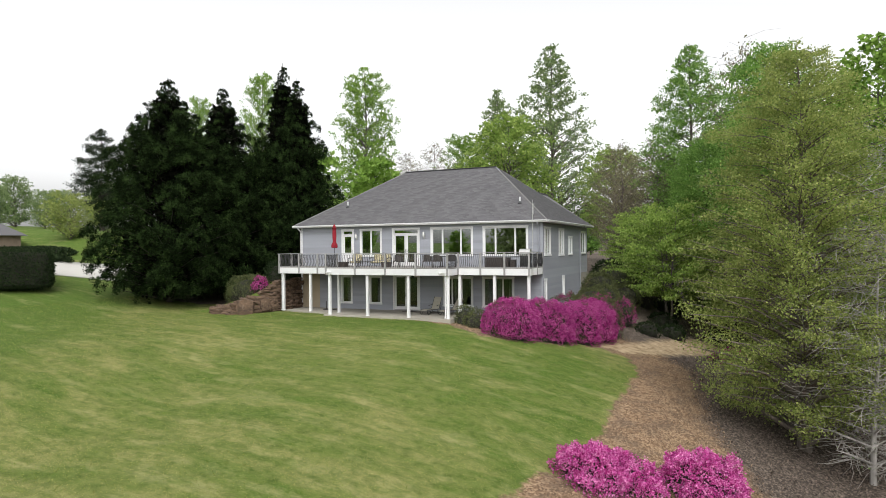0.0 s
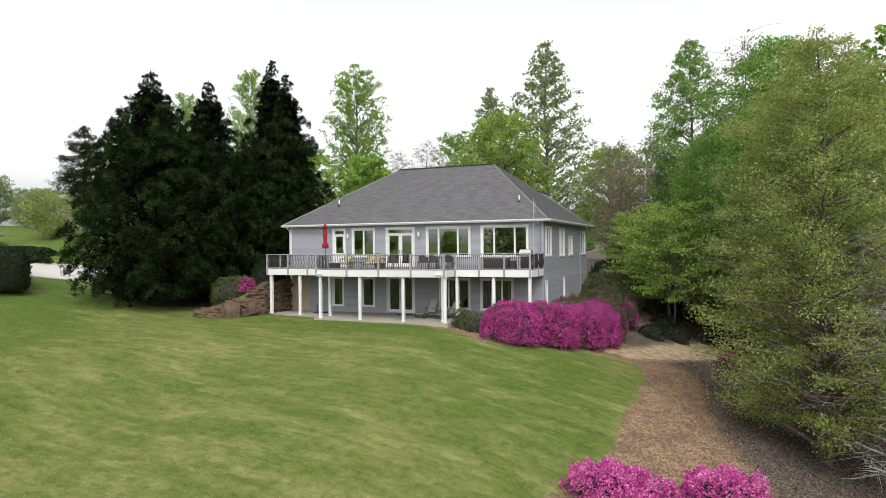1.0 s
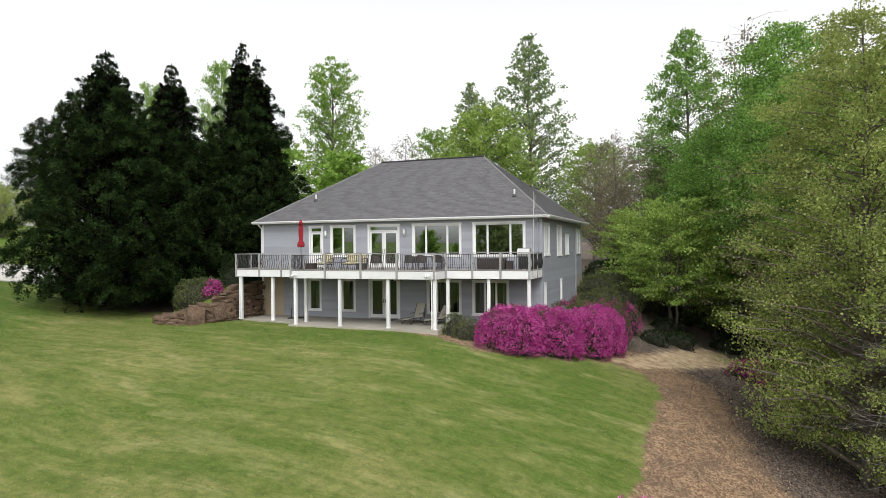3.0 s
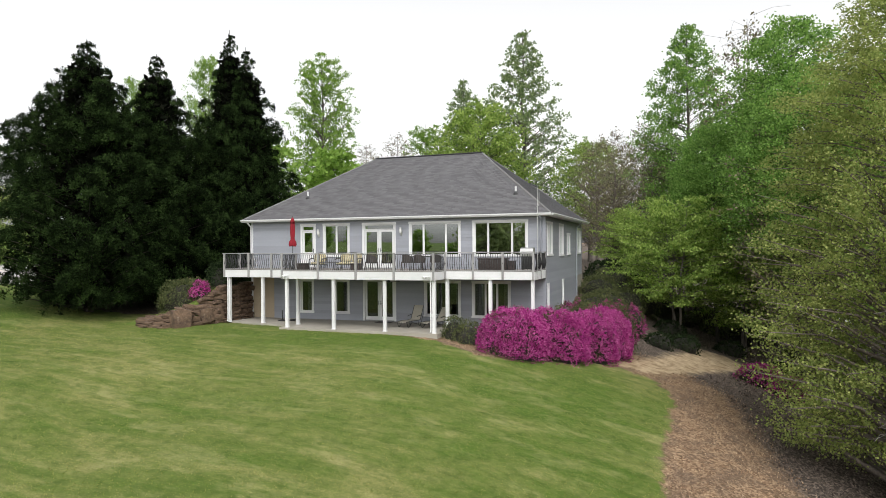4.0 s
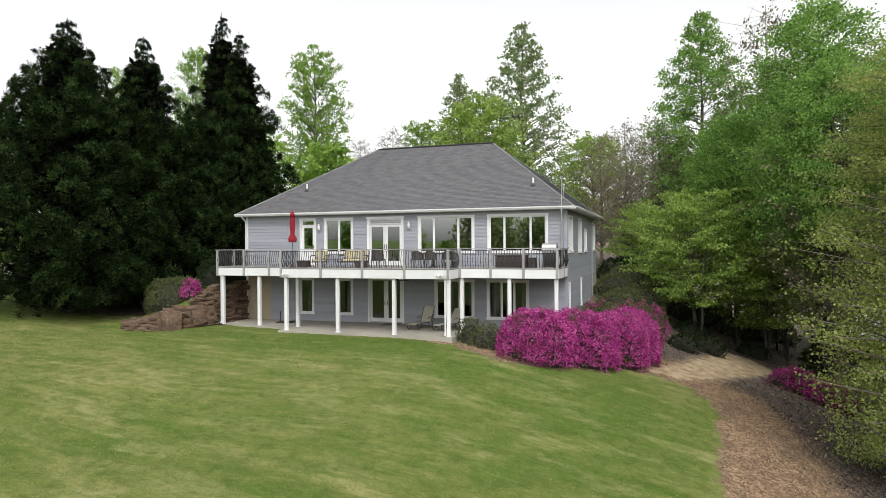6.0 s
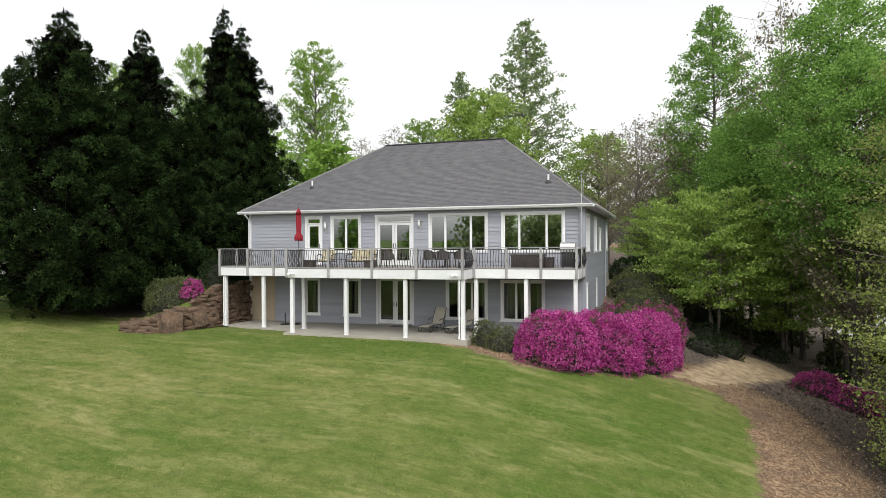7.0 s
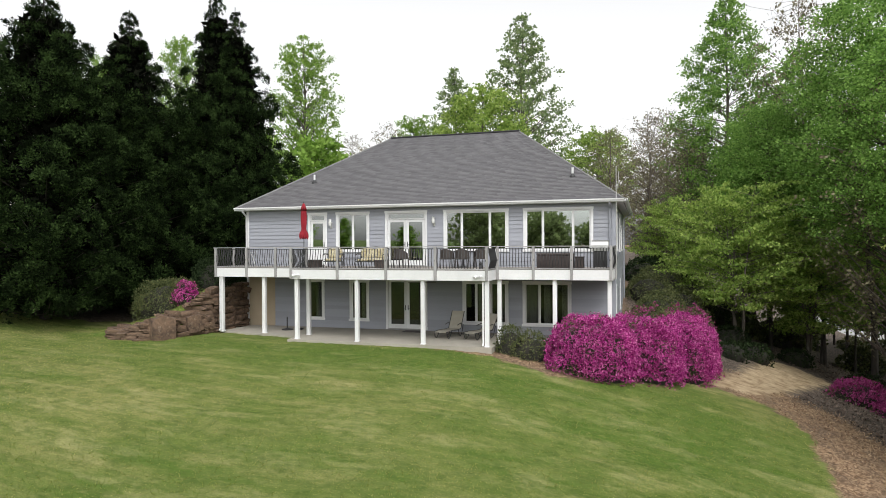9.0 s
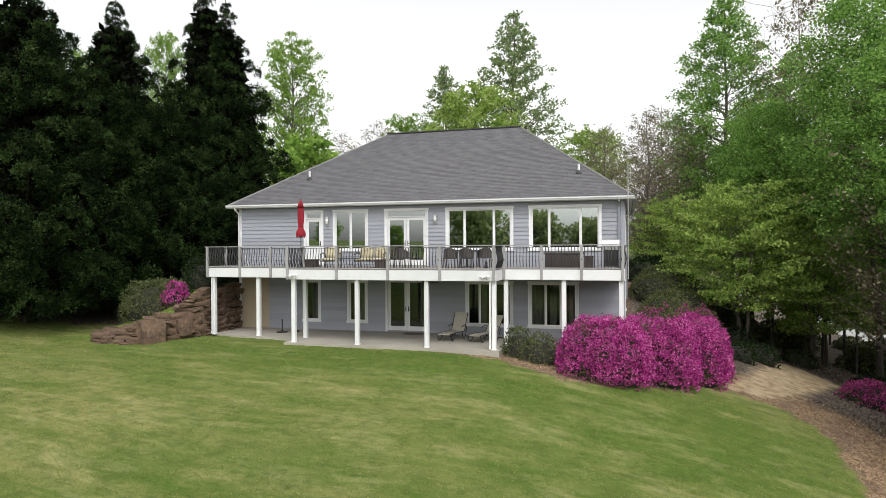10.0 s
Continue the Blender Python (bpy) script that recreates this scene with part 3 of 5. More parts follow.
# roof: four faces of real shingles over a deck
RX0, RX1, RY0, RY1 = -1.88, 17.5, -0.36, 14.2
RZ, TOP, RIDGE = 6.03, 10.5, (4.0, 11.58, 6.92)
corners = [Vector(c) for c in ((RX0, RY0, RZ), (RX1, RY0, RZ), (RX1, RY1, RZ), (RX0, RY1, RZ))]
rl, rr = Vector((RIDGE[0], RIDGE[2], TOP)), Vector((RIDGE[1], RIDGE[2], TOP))
bm = bmesh.new()
vs = [bm.verts.new(c + Vector((0, 0, -0.03))) for c in (*corners, rl, rr)]
for q in ((0, 1, 5, 4), (1, 2, 5), (2, 3, 4, 5), (3, 0, 4), (3, 2, 1, 0)):
    bm.faces.new([vs[k] for k in q])
roof = part("roof", bm, M_ROOF, house, "grey asphalt-shingled hipped roof")


def shingles(a, b, c, d, seed):
    """Courses of single shingles over the face whose eave runs from a to b and whose top runs from d to c."""
    r = np.random.default_rng(seed)
    slope = max((d - a).dot((d - a) - (b - a).normalized() * (d - a).dot((b - a).normalized())), 1e-6) ** 0.5
    along = (b - a).normalized()
    up = ((d - a) - along * (d - a).dot(along)).normalized()
    nrm = along.cross(up).normalized()
    rows, verts, faces = int(slope / 0.145), [], []
    for i in range(rows):
        t0, t1 = i / rows, (i + 1.08) / rows
        p0, p1 = a.lerp(d, t0), b.lerp(c, t0)
        q0, q1 = a.lerp(d, min(t1, 1)), b.lerp(c, min(t1, 1))
        n = max(int((p1 - p0).length / 0.32), 1)
        cut = np.sort(np.clip((np.arange(n + 1) + r.uniform(-0.28, 0.28, n + 1)) / n, 0, 1))
        cut[0], cut[-1] = 0, 1
        for u0, u1 in zip(cut, cut[1:]):
            k, th = len(verts), 0.02 + r.uniform(0, 0.014)
            lo0, lo1, hi0, hi1 = p0.lerp(p1, u0), p0.lerp(p1, u1), q0.lerp(q1, u0), q0.lerp(q1, u1)
            lo0, lo1 = lo0 - up * r.uniform(0, 0.012), lo1
            verts += [lo0 + nrm * th, lo1 + nrm * th, hi1 + nrm * 0.004, hi0 + nrm * 0.004, lo0 - nrm * 0.01, lo1 - nrm * 0.01]
            faces += [(k, k + 1, k + 2, k + 3), (k + 4, k + 5, k + 1, k)]
    ob = array_mesh("shingles", np.array([tuple(v) for v in verts]), np.array(faces), M_ROOF, roof)
    tagged(ob, kind="stuff")


for i, (a, b, c, d) in enumerate(((corners[0], corners[1], rr, rl), (corners[1], corners[2], rr, rr), (corners[2], corners[3], rl, rr), (corners[3], corners[0], rl, rl))):
    shingles(a, b, c, d, i)
M_CAP = surface("pale_ridge_cap", (0.13, 0.13, 0.13), (0.2, 0.2, 0.19), 0.9, 2.0, 60.0, 0.2)
for c, tip in ((corners[0], rl), (corners[1], rr), (corners[2], rr), (corners[3], rl)):
    part("hip_cap", tube([c + Vector((0, 0, 0.015)), tip + Vector((0, 0, 0.015))], 0.05, 6), M_CAP, roof)
part("ridge_vent", box(RIDGE[0] - 0.1, RIDGE[1] + 0.1, RIDGE[2] - 0.14, RIDGE[2] + 0.14, TOP - 0.02, TOP + 0.06, 0.02), M_IRON, roof, "dark ridge vent")
for x, y in ((15.115, 1.695), (1.409, 2.039)):
    z = RZ + (y - RY0) * (TOP - RZ) / (RIDGE[2] - RY0)
    bm = tube([(x, y, z - 0.1), (x, y, z + 0.42)], 0.05, 10)
    v = part("vent_pipe", bm, M_WHITE, roof, "short white plumbing vent")
    part("flashing", lathe([(0.17, -0.12), (0.16, 0.0), (0.07, 0.13)], 12, at=(x, y, z)), M_IRON, v)

# low rear wing: its right slope carries on the hip
wq, wc = rr.lerp(corners[2], 0.42) + Vector((0, 0, 0.012)), corners[2]
we = Vector((wq.x, 12.6, wq.z))
wl_ = Vector((2 * wq.x - wc.x, wc.y, wc.z))
bm = bmesh.new()
vs = [bm.verts.new(c) for c in (wq, wc, we, wl_)]
for q in ((0, 1, 2), (1, 3, 2), (3, 0, 2), (0, 3, 1)):
    bm.faces.new([vs[k] for k in q])
bmesh.ops.recalc_face_normals(bm, faces=bm.faces)
part("rear_wing", bm, M_ROOF, roof)
part("ridge_vent", box(wq.x - 0.12, wq.x + 0.12, wq.y, we.y, wq.z - 0.03, wq.z + 0.06, 0.02), M_IRON, roof, "dark ridge vent")

# soffits, fascia and gutters
part("soffit", box(RX0 + 0.05, RX1 - 0.05, RY0 + 0.05, RY1 - 0.05, EAVE - 0.01, EAVE + 0.02), M_WHITE, house)
for a, b, c, d in ((RX0, RX1, RY0 - 0.02, RY0 + 0.02), (RX0, RX1, RY1 - 0.02, RY1 + 0.02)):
    part("fascia", box(a, b, c, d, EAVE - 0.015, RZ - 0.005), M_WHITE, house)
for x in (RX0, RX1):
    part("fascia", box(x - 0.02, x + 0.02, RY0 + 0.02, RY1 - 0.02, EAVE - 0.015, RZ - 0.005), M_WHITE, house)


def gutter(p, q, name="gutter"):
    """An open K-style trough along an eave."""
    p, q = Vector(p), Vector(q)
    d = (q - p).normalized()
    out = Vector((d.y, -d.x, 0))
    prof = [(0.0, 0.06), (0.0, -0.075), (0.075, -0.075), (0.095, -0.02), (0.125, 0.0), (0.125, 0.05), (0.11, 0.05), (0.085, -0.055), (0.012, -0.06), (0.012, 0.06)]
    bm = bmesh.new()
    ends = [[bm.verts.new(e + out * a + Vector((0, 0, b))) for a, b in prof] for e in (p, q)]
    n = len(prof)
    for k in range(n):
        bm.faces.new((ends[0][k], ends[1][k], ends[1][(k + 1) % n], ends[0][(k + 1) % n]))
    bm.faces.new(ends[0][::-1])
    bm.faces.new(ends[1])
    bmesh.ops.recalc_face_normals(bm, faces=bm.faces)
    return part(name, bm, M_WHITE, house)


gutter((RX0, RY0 - 0.025, RZ - 0.02), (RX1, RY0 - 0.025, RZ - 0.02))
gutter((RX1 + 0.025, RY0, RZ - 0.02), (RX1 + 0.025, RY1, RZ - 0.02))
for pts in ([(X0 + 0.02, RY0 - 0.08, EAVE), (X0 + 0.02, RY0 - 0.08, 5.86), (X0 + 0.02, -0.1, 5.62), (X0 + 0.02, -0.09, 3.12)],
            [(X1 - 0.2, RY0 - 0.08, EAVE), (X1 - 0.2, RY0 - 0.08, 5.86), (X1 - 0.2, -0.1, 5.66), (X1 - 0.2, -0.09, 3.12)],
            [(RX1 + 0.08, 10.7, EAVE), (X1 + 0.1, 10.7, 5.6), (X1 + 0.09, 10.7, 0.4)]):
    part("downspout", tube(pts, 0.05, 4), M_SIDING if pts[0][0] > 5 else M_WHITE, house, "square downspout")

# ---- patio, deck and railing ----
patio = thing("patio", "pale concrete patio slab under the deck", "patio", kind="structure")
bm = bmesh.new()
outline = [(-1.35, -2.55), (1.4, -3.05), (3.4, -3.35), (3.45, -4.25), (12.55, -4.25), (12.55, -0.05), (-1.35, -0.05)]
lo = [bm.verts.new((x, y, -0.25)) for x, y in outline]
hi = [bm.verts.new((x, y, 0.03)) for x, y in outline]
bm.faces.new(hi)
bm.faces.new(lo[::-1])
for k in range(len(lo)):
    bm.faces.new((lo[k], lo[(k + 1) % len(lo)], hi[(k + 1) % len(lo)], hi[k]))
part("slab", bm, M_CONC, patio)

YF, YM, XA, XB, XL, XR = -2.85, -4.2, 3.6, 12.42, -1.25, 17.12
deck = thing("deck", "raised timber deck with white fascia on white posts", "deck")
y = YM + 0.03
while y < -0.06:
    a, b = (XA + 0.03, XB - 0.03) if y < YF else (XL + 0.03, XR - 0.03)
    part("deck_board", box(a, b, y, y + 0.135, FLOOR2 - 0.04, FLOOR2 - 0.012), M_DECK, deck)
    y += 0.142
x = XL + 0.3
while x < XR:
    part("joist", box(x, x + 0.045, (YM if XA < x < XB else YF) + 0.05, -0.04, 2.78, FLOOR2 - 0.042), M_GREYWOOD, deck)
    x += 0.61
edge_path = [(XL, -0.02), (XL, YF), (XA, YF), (XA, YM), (XB, YM), (XB, YF), (XR, YF), (XR, -0.02)]
for (ax, ay), (bx, by) in zip(edge_path, edge_path[1:]):
    if ay == by:
        part("fascia_board", box(ax - (0.02 if ay < 0 else 0), bx + 0.02, ay - 0.02, ay + 0.02, 2.65, 3.06, 0.005), M_WHITE, deck)
    else:
        lo_y, hi_y = min(ay, by), max(ay, by)
        part("fascia_board", box(ax - 0.02, ax + 0.02, lo_y + 0.021, hi_y - 0.021, 2.65, 3.06, 0.005), M_WHITE, deck)
POSTS = [(-0.97, -2.70), (1.33, -2.70), (3.83, -4.05), (3.65, -2.70), (6.69, -4.05), (9.64, -4.05), (12.33, -4.05), (12.55, -2.70), (14.84, -2.70), (17.0, -2.70)]
for x, y in POSTS:
    foot = min(float(height(x, y)) - 0.1, 0.02) if x > 12.4 else 0.02
    p = part("post", box(x - 0.085, x + 0.085, y - 0.085, y + 0.085, foot, 2.66, 0.012), M_WHITE, deck)
    part("post_base", box(x - 0.1, x + 0.1, y - 0.1, y + 0.1, foot, foot + 0.05, 0.01), M_WHITE, p)
for x, y in ((-1.0, -2.7), (12.2, -4.05)):
    pts = [(x, y - 0.13, 2.62), (x, y - 0.13, 0.2), (x, y - 0.2, 0.08)]
    part("downspout", tube(pts, 0.04, 4), M_WHITE, deck)

railing = thing("deck_railing", "grey timber railing with dark bellied iron balusters", "railing")
LINES = [((XL, YF), (XL, -0.1), 1), ((XL, YF), (XA, YF), 0), ((XA, YF), (XA, YM), 1), ((XA, YM), (XB, YM), 0), ((XB, YM), (XB, YF), 1), ((XB, YF), (XR, YF), 0), ((XR, YF), (XR, -0.1), 1)]

for x, y in [(-1.2, YF), (0.49, YF), (2.04, YF), (3.64, YM), (3.64, YF), (5.86, YM), (8.08, YM), (10.23, YM), (12.36, YM), (12.5, YF), (13.99, YF), (15.53, YF), (17.06, YF), (XL, -1.4), (XR, -1.4), (XL, -0.12), (XR, -0.12)]:
    w, out = 0.055, 0.045
    b = part("rail_post", box(x - w, x + w, y - 0.035 - out, y + 0.075 - out, 2.64, 4.0, 0.008), M_GREYWOOD, railing)


def baluster_mesh():
    bm = tube([(0, 0, 3.13), (0, -0.004, 3.2), (0, -0.05, 3.34), (0, -0.075, 3.46), (0, -0.05, 3.6), (0, -0.008, 3.78), (0, 0, 3.95)], 0.0165, 5)
    me = bpy.data.meshes.new("baluster")
    bm.to_mesh(me)
    bm.free()
    me.materials.append(M_IRON)
    return me


BALUSTER = baluster_mesh()
for (ax, ay), (bx, by), along_y in LINES:
    p, q = Vector((ax, ay, 0)), Vector((bx, by, 0))
    d, n = (q - p).normalized(), (q - p).length
    if along_y:
        y0, y1 = min(ay, by), max(ay, by)
        part("top_rail", box(ax - 0.07, ax + 0.07, y0 + 0.075, y1 - 0.075, 4.0, 4.035, 0.006), M_GREYWOOD, railing)
        part("bottom_rail", box(ax - 0.02, ax + 0.02, y0, y1, 3.1, 3.14), M_GREYWOOD, railing)
    else:
        part("top_rail", box(ax - 0.07, bx + 0.07, ay - 0.07, ay + 0.07, 4.0, 4.035, 0.006), M_GREYWOOD, railing)
        part("bottom_rail", box(ax, bx, ay - 0.02, ay + 0.02, 3.1, 3.14), M_GREYWOOD, railing)
        part("iron_rail", box(ax, bx, ay - 0.012, ay + 0.012, 3.93, 3.955), M_IRON, railing)
    out = Vector((d.y, -d.x, 0))
    if along_y:
        out = Vector((-1 if ax < 8 else 1, 0, 0)) if (ax in (XL, XR)) else Vector((-1 if ax == XA else 1, 0, 0))
    turn = math.degrees(math.atan2(out.x, -out.y))
    k = 0.1
    while k < n - 0.05:
        e = p + d * k
        shared("baluster", BALUSTER, railing, pose(e.x, e.y, 0, 0, 0, turn))
        k += 0.125

# ---- plants ----
OUT = [(-1.35, -2.55), (1.4, -3.05), (3.4, -3.35), (3.45, -4.3), (12.6, -4.3), (12.6, 0), (-1.35, 0)]
def leaf_quads(pos, size, ratio, rnd, lean=None, lean_amt=0.0):
    """A four-cornered leaf at each place, turned at random or leaning along a direction."""
    n = len(pos)
    d = rnd.normal(size=(n, 3))
    d /= np.linalg.norm(d, axis=1, keepdims=True)
    if lean is not None:
        d = d * (1 - lean_amt) + lean * lean_amt
        d /= np.linalg.norm(d, axis=1, keepdims=True)
    s = np.cross(d, rnd.normal(size=(n, 3)))
    s /= np.linalg.norm(s, axis=1, keepdims=True) + 1e-9
    L = size * rnd.uniform(0.6, 1.35, (n, 1))
    W = L * ratio
    v = np.stack([pos, pos + d * L * 0.45 + s * W * 0.5, pos + d * L, pos + d * L * 0.5 - s * W * 0.5], 1).reshape(-1, 3)
    return v, np.arange(4 * n).reshape(n, 4)


def limb_arrays(limbs, sides=5):
    """Tapered, slightly bent round limbs: (start, middle, end, r0, r1)."""
    V, F, base = [], [], 0
    for a, m, b, r0, r1 in limbs:
        ring = []
        for q, r, d in ((a, r0, m - a), (m, (r0 + r1) / 2, b - a), (b, r1, b - m)):
            d = d / (np.linalg.norm(d) + 1e-9)
            u = np.cross(d, (0.31, 0.95, 0.05) if abs(d[2]) > 0.7 else (0, 0, 1.0))
            u /= np.linalg.norm(u) + 1e-9
            w = np.cross(d, u)
            t = np.arange(sides) * math.tau / sides
            ring.append(q + r * (np.cos(t)[:, None] * u + np.sin(t)[:, None] * w))
        V += ring
        for j in range(2):
            for k in range(sides):
                p = base + j * sides
                F.append((p + k, p + (k + 1) % sides, p + sides + (k + 1) % sides, p + sides + k))
        base += 3 * sides
    return np.concatenate(V), np.array(F)


def knots(*pairs):
    return lambda h: float(np.interp(h, [p for p, _ in pairs], [q for _, q in pairs]))


PROFILES = {
    "skirt": knots((0, 0.72), (0.08, 0.94), (0.25, 1.0), (0.5, 0.8), (0.75, 0.44), (0.92, 0.15), (1, 0.02)),
    "spire": knots((0, 0.8), (0.12, 1.0), (0.35, 0.86), (0.6, 0.58), (0.8, 0.30), (0.93, 0.10), (1, 0.02)),
    "flame": knots((0, 0.5), (0.2, 1.0), (0.4, 0.9), (0.65, 0.68), (0.85, 0.4), (1, 0.06)),
    "oval": knots((0, 0.45), (0.2, 0.9), (0.45, 1.0), (0.7, 0.85), (0.9, 0.5), (1, 0.15)),
    "dome": knots((0, 0.7), (0.3, 1.0), (0.65, 0.95), (0.88, 0.7), (1, 0.4)),
    "pillar": knots((0, 0.6), (0.25, 0.95), (0.5, 1.0), (0.75, 0.8), (0.92, 0.45), (1, 0.15)),
    "barrel": knots((0, 0.7), (0.15, 0.98), (0.4, 1.0), (0.65, 0.86), (0.85, 0.58), (1, 0.22)),
}


def grow(name, label, seed, tall, base, radius, profile, branches, clumps, leaves, spread, size, ratio, leaf_mat, bark_mat=None,
         rise=0.35, trunk=0.25, twigs=0, inner=0.35, flat=0.6, lean_amt=0.3, stems=1, bend=0.25, skip=0.0):
    """A tree at the origin: trunk and limbs in one mesh, crown of single leaves in another."""
    r = np.random.default_rng(seed)
    tree = thing(name, label, "tree")
    limbs, centres, outs = [], [], []
    tops = []
    for s in range(stems):
        off = np.array((r.uniform(-1, 1), r.uniform(-1, 1), 0)) * (radius * 0.28 if stems > 1 else 0.0)
        foot = off * 0.12
        tip = np.array((0, 0, tall)) + off * 1.5 + np.array((*r.normal(0, bend * 0.6, 2), 0))
        if stems > 1:
            tip[2] *= r.uniform(0.8, 1.0)
        q = [foot + (tip - foot) * t + np.array((*r.normal(0, bend, 2), 0)) * (t * (1 - t) * 2) for t in np.linspace(0, 1, 7)]
        q[0][2] = -0.4
        rr = trunk * (1 if stems == 1 else 0.6) * (1 - np.linspace(0, 1, 7) * 0.93)
        rr[0] *= 1.35
        for i in range(0, 6, 2):
            limbs.append((q[i], q[i + 1], q[i + 2], rr[i], rr[i + 2]))
        tops.append((np.array(q), rr))
    prof = PROFILES[profile]
    for i in range(branches):
        h = (i + r.uniform(0, 1)) / branches
        if r.uniform() < skip:
            continue
        z = base + (tall - base) * h * 0.985
        reach = radius * float(prof(h)) * r.uniform(0.72, 1.12)
        if reach < 0.05:
            continue
        q, rr = tops[r.integers(len(tops))]
        up = min(rise * reach * r.uniform(0.5, 1.4), z - 0.3) if rise > 0 else rise * reach
        zs = np.clip((z - up) / tall, 0.02, 0.97)
        k = zs * 6
        j = min(int(k), 5)
        start = q[j] + (q[j + 1] - q[j]) * (k - j)
        th = i * 2.39996 + r.uniform(-0.5, 0.5)
        d = np.array((math.cos(th), math.sin(th), 0.0))
        end = np.array((q[-1][0] * h, q[-1][1] * h, 0)) + d * reach + np.array((0, 0, z))
        mid = (start + end) / 2 + np.array((*r.normal(0, 0.06 * reach, 2), 0.07 * reach))
        r0 = max(0.012, 0.38 * rr[j] * min(1, reach / radius + 0.25))
        limbs.append((start, mid, end, r0, 0.008))
        for c in range(clumps):
            t = inner + (1 - inner) * (c + r.uniform(0.2, 1.0)) / clumps
            p = start + (end - start) * t + (mid - (start + end) / 2) * (4 * t * (1 - t))
            p = p + r.normal(0, spread * 0.35, 3) * np.array((1, 1, flat))
            centres.append(p)
            outs.append((d + np.array((0, 0, 0.5)), min(1.0, 0.14 + 1.25 * reach / radius)))
            for _ in range(twigs):
                e = p + r.normal(0, 1, 3) * np.array((1, 1, 0.7)) * spread * 1.1 + d * spread * 0.5
                limbs.append((p, (p + e) / 2 + r.normal(0, 0.06, 3), e, 0.011, 0.004))
    v, f = limb_arrays(limbs)
    wood = array_mesh("trunk", v, f, bark_mat or M_BARK, tree, True)
    C = np.array(centres)
    O = np.array([o for o, _ in outs])
    K = np.array([k for _, k in outs])
    n = (leaves * r.uniform(0.5, 1.5, len(C)) * K).astype(int)
    idx = np.repeat(np.arange(len(C)), n)
    pos = C[idx] + r.normal(0, spread * 0.45, (len(idx), 3)) * np.array((1, 1, flat)) * K[idx][:, None]
    pos[:, 2] = np.maximum(pos[:, 2], 0.15)
    way = O[idx]
    v, f = leaf_quads(pos, size, ratio, r, way, lean_amt)
    array_mesh("crown", v, f, leaf_mat, tree)
    return tree


def conifer(label, seed, tall, base, radius, profile, boughs=170):
    """A dense evergreen at the origin: separate rounded boughs, each of many upright tufts of short sprays."""
    r = np.random.default_rng(seed)
    tree = thing("evergreen_tree", label, "tree")
    prof = PROFILES[profile]
    limbs = [(np.array((0, 0, -0.4)), np.array((*r.normal(0, 0.1, 2), tall * 0.5)), np.array((0, 0, tall * 0.99)), 0.3, 0.02)]
    T, D, S = [], [], []
    for i in range(boughs):
        h = ((i + r.uniform(0, 1)) / boughs) ** 1.08
        z = base + (tall - base) * h * 0.97
        reach = radius * prof(h) * r.uniform(0.8, 1.06)
        th = i * 2.39996 + r.uniform(-0.35, 0.35)
        d = np.array((math.cos(th), math.sin(th), 0.0))
        start = np.array((0, 0, max(z - 0.12 * reach, 0.2)))
        end = d * reach + np.array((0, 0, z + 0.1 * reach))
        limbs.append((start, (start + end) / 2 - np.array((0, 0, 0.05 * reach)), end, 0.02 + 0.012 * reach, 0.008))
        for u in ((1.0, 0.7, 0.42) if reach > 2.2 else (1.0, 0.5)):
            c = start + (end - start) * u + r.normal(0, 0.12, 3)
            big = min(1.0, 0.15 + 0.25 * reach) * r.uniform(0.75, 1.25) * (1 if u > 0.9 else 0.9)
            for _ in range(max(3, int((17 if u > 0.6 else 6) * big / 0.8))):
                q = r.normal(size=3) * np.array((1, 1, 0.6)) + d * 0.6 + np.array((0, 0, 0.7))
                q /= np.linalg.norm(q)
                T.append(c + q * big * np.array((0.85, 0.85, 0.7)))
                D.append(q * 0.55 + np.array((0, 0, 0.75)))
                S.append(0.3 * min(1.0, big / 0.7) + 0.06)
    T, D, S = np.array(T), np.array(D), np.array(S)
    idx = np.repeat(np.arange(len(T)), r.integers(34, 58, len(T)))
    o = r.normal(size=(len(idx), 3))
    o /= np.linalg.norm(o, axis=1, keepdims=True)
    pos = T[idx] + o * (S[idx] * r.uniform(0, 0.8, len(idx)))[:, None] * np.array((0.8, 0.8, 1.15))
    pos[:, 2] = np.maximum(pos[:, 2], 0.12)
    way = D[idx] / np.linalg.norm(D[idx], axis=1, keepdims=True) * 0.7 + o * 0.6
    way /= np.linalg.norm(way, axis=1, keepdims=True) + 1e-9
    v, f = leaf_quads(pos, 0.06 + 0.2 * S[idx][:, None], 0.42, r, way, 0.5)
    # inner sprays round the trunk; their near-black colour paints the crown's inner shade
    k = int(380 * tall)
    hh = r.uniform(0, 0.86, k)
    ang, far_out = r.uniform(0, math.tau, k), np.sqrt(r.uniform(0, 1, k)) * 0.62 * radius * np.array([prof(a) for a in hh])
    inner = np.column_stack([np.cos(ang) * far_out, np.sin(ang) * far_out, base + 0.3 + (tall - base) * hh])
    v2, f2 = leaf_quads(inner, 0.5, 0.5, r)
    wv, wf = limb_arrays(limbs)
    array_mesh("trunk", wv, wf, M_BARKDARK, tree, True)
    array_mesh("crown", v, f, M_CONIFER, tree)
    tagged(array_mesh("inner_foliage", v2, f2, M_CONIFERSHADE, tree), "inner sprays round the trunk, coloured near black for shade")
    return tree


def plant(tree, x, y, turn=0.0, scale=1.0, lift=0.0, wide=1.0):
    m = pose(x, y, float(height(x, y)) + lift, 0, 0, turn)
    tree.matrix_basis = m @ Matrix.Diagonal((scale * wide, scale * wide, scale, 1))
    return tree


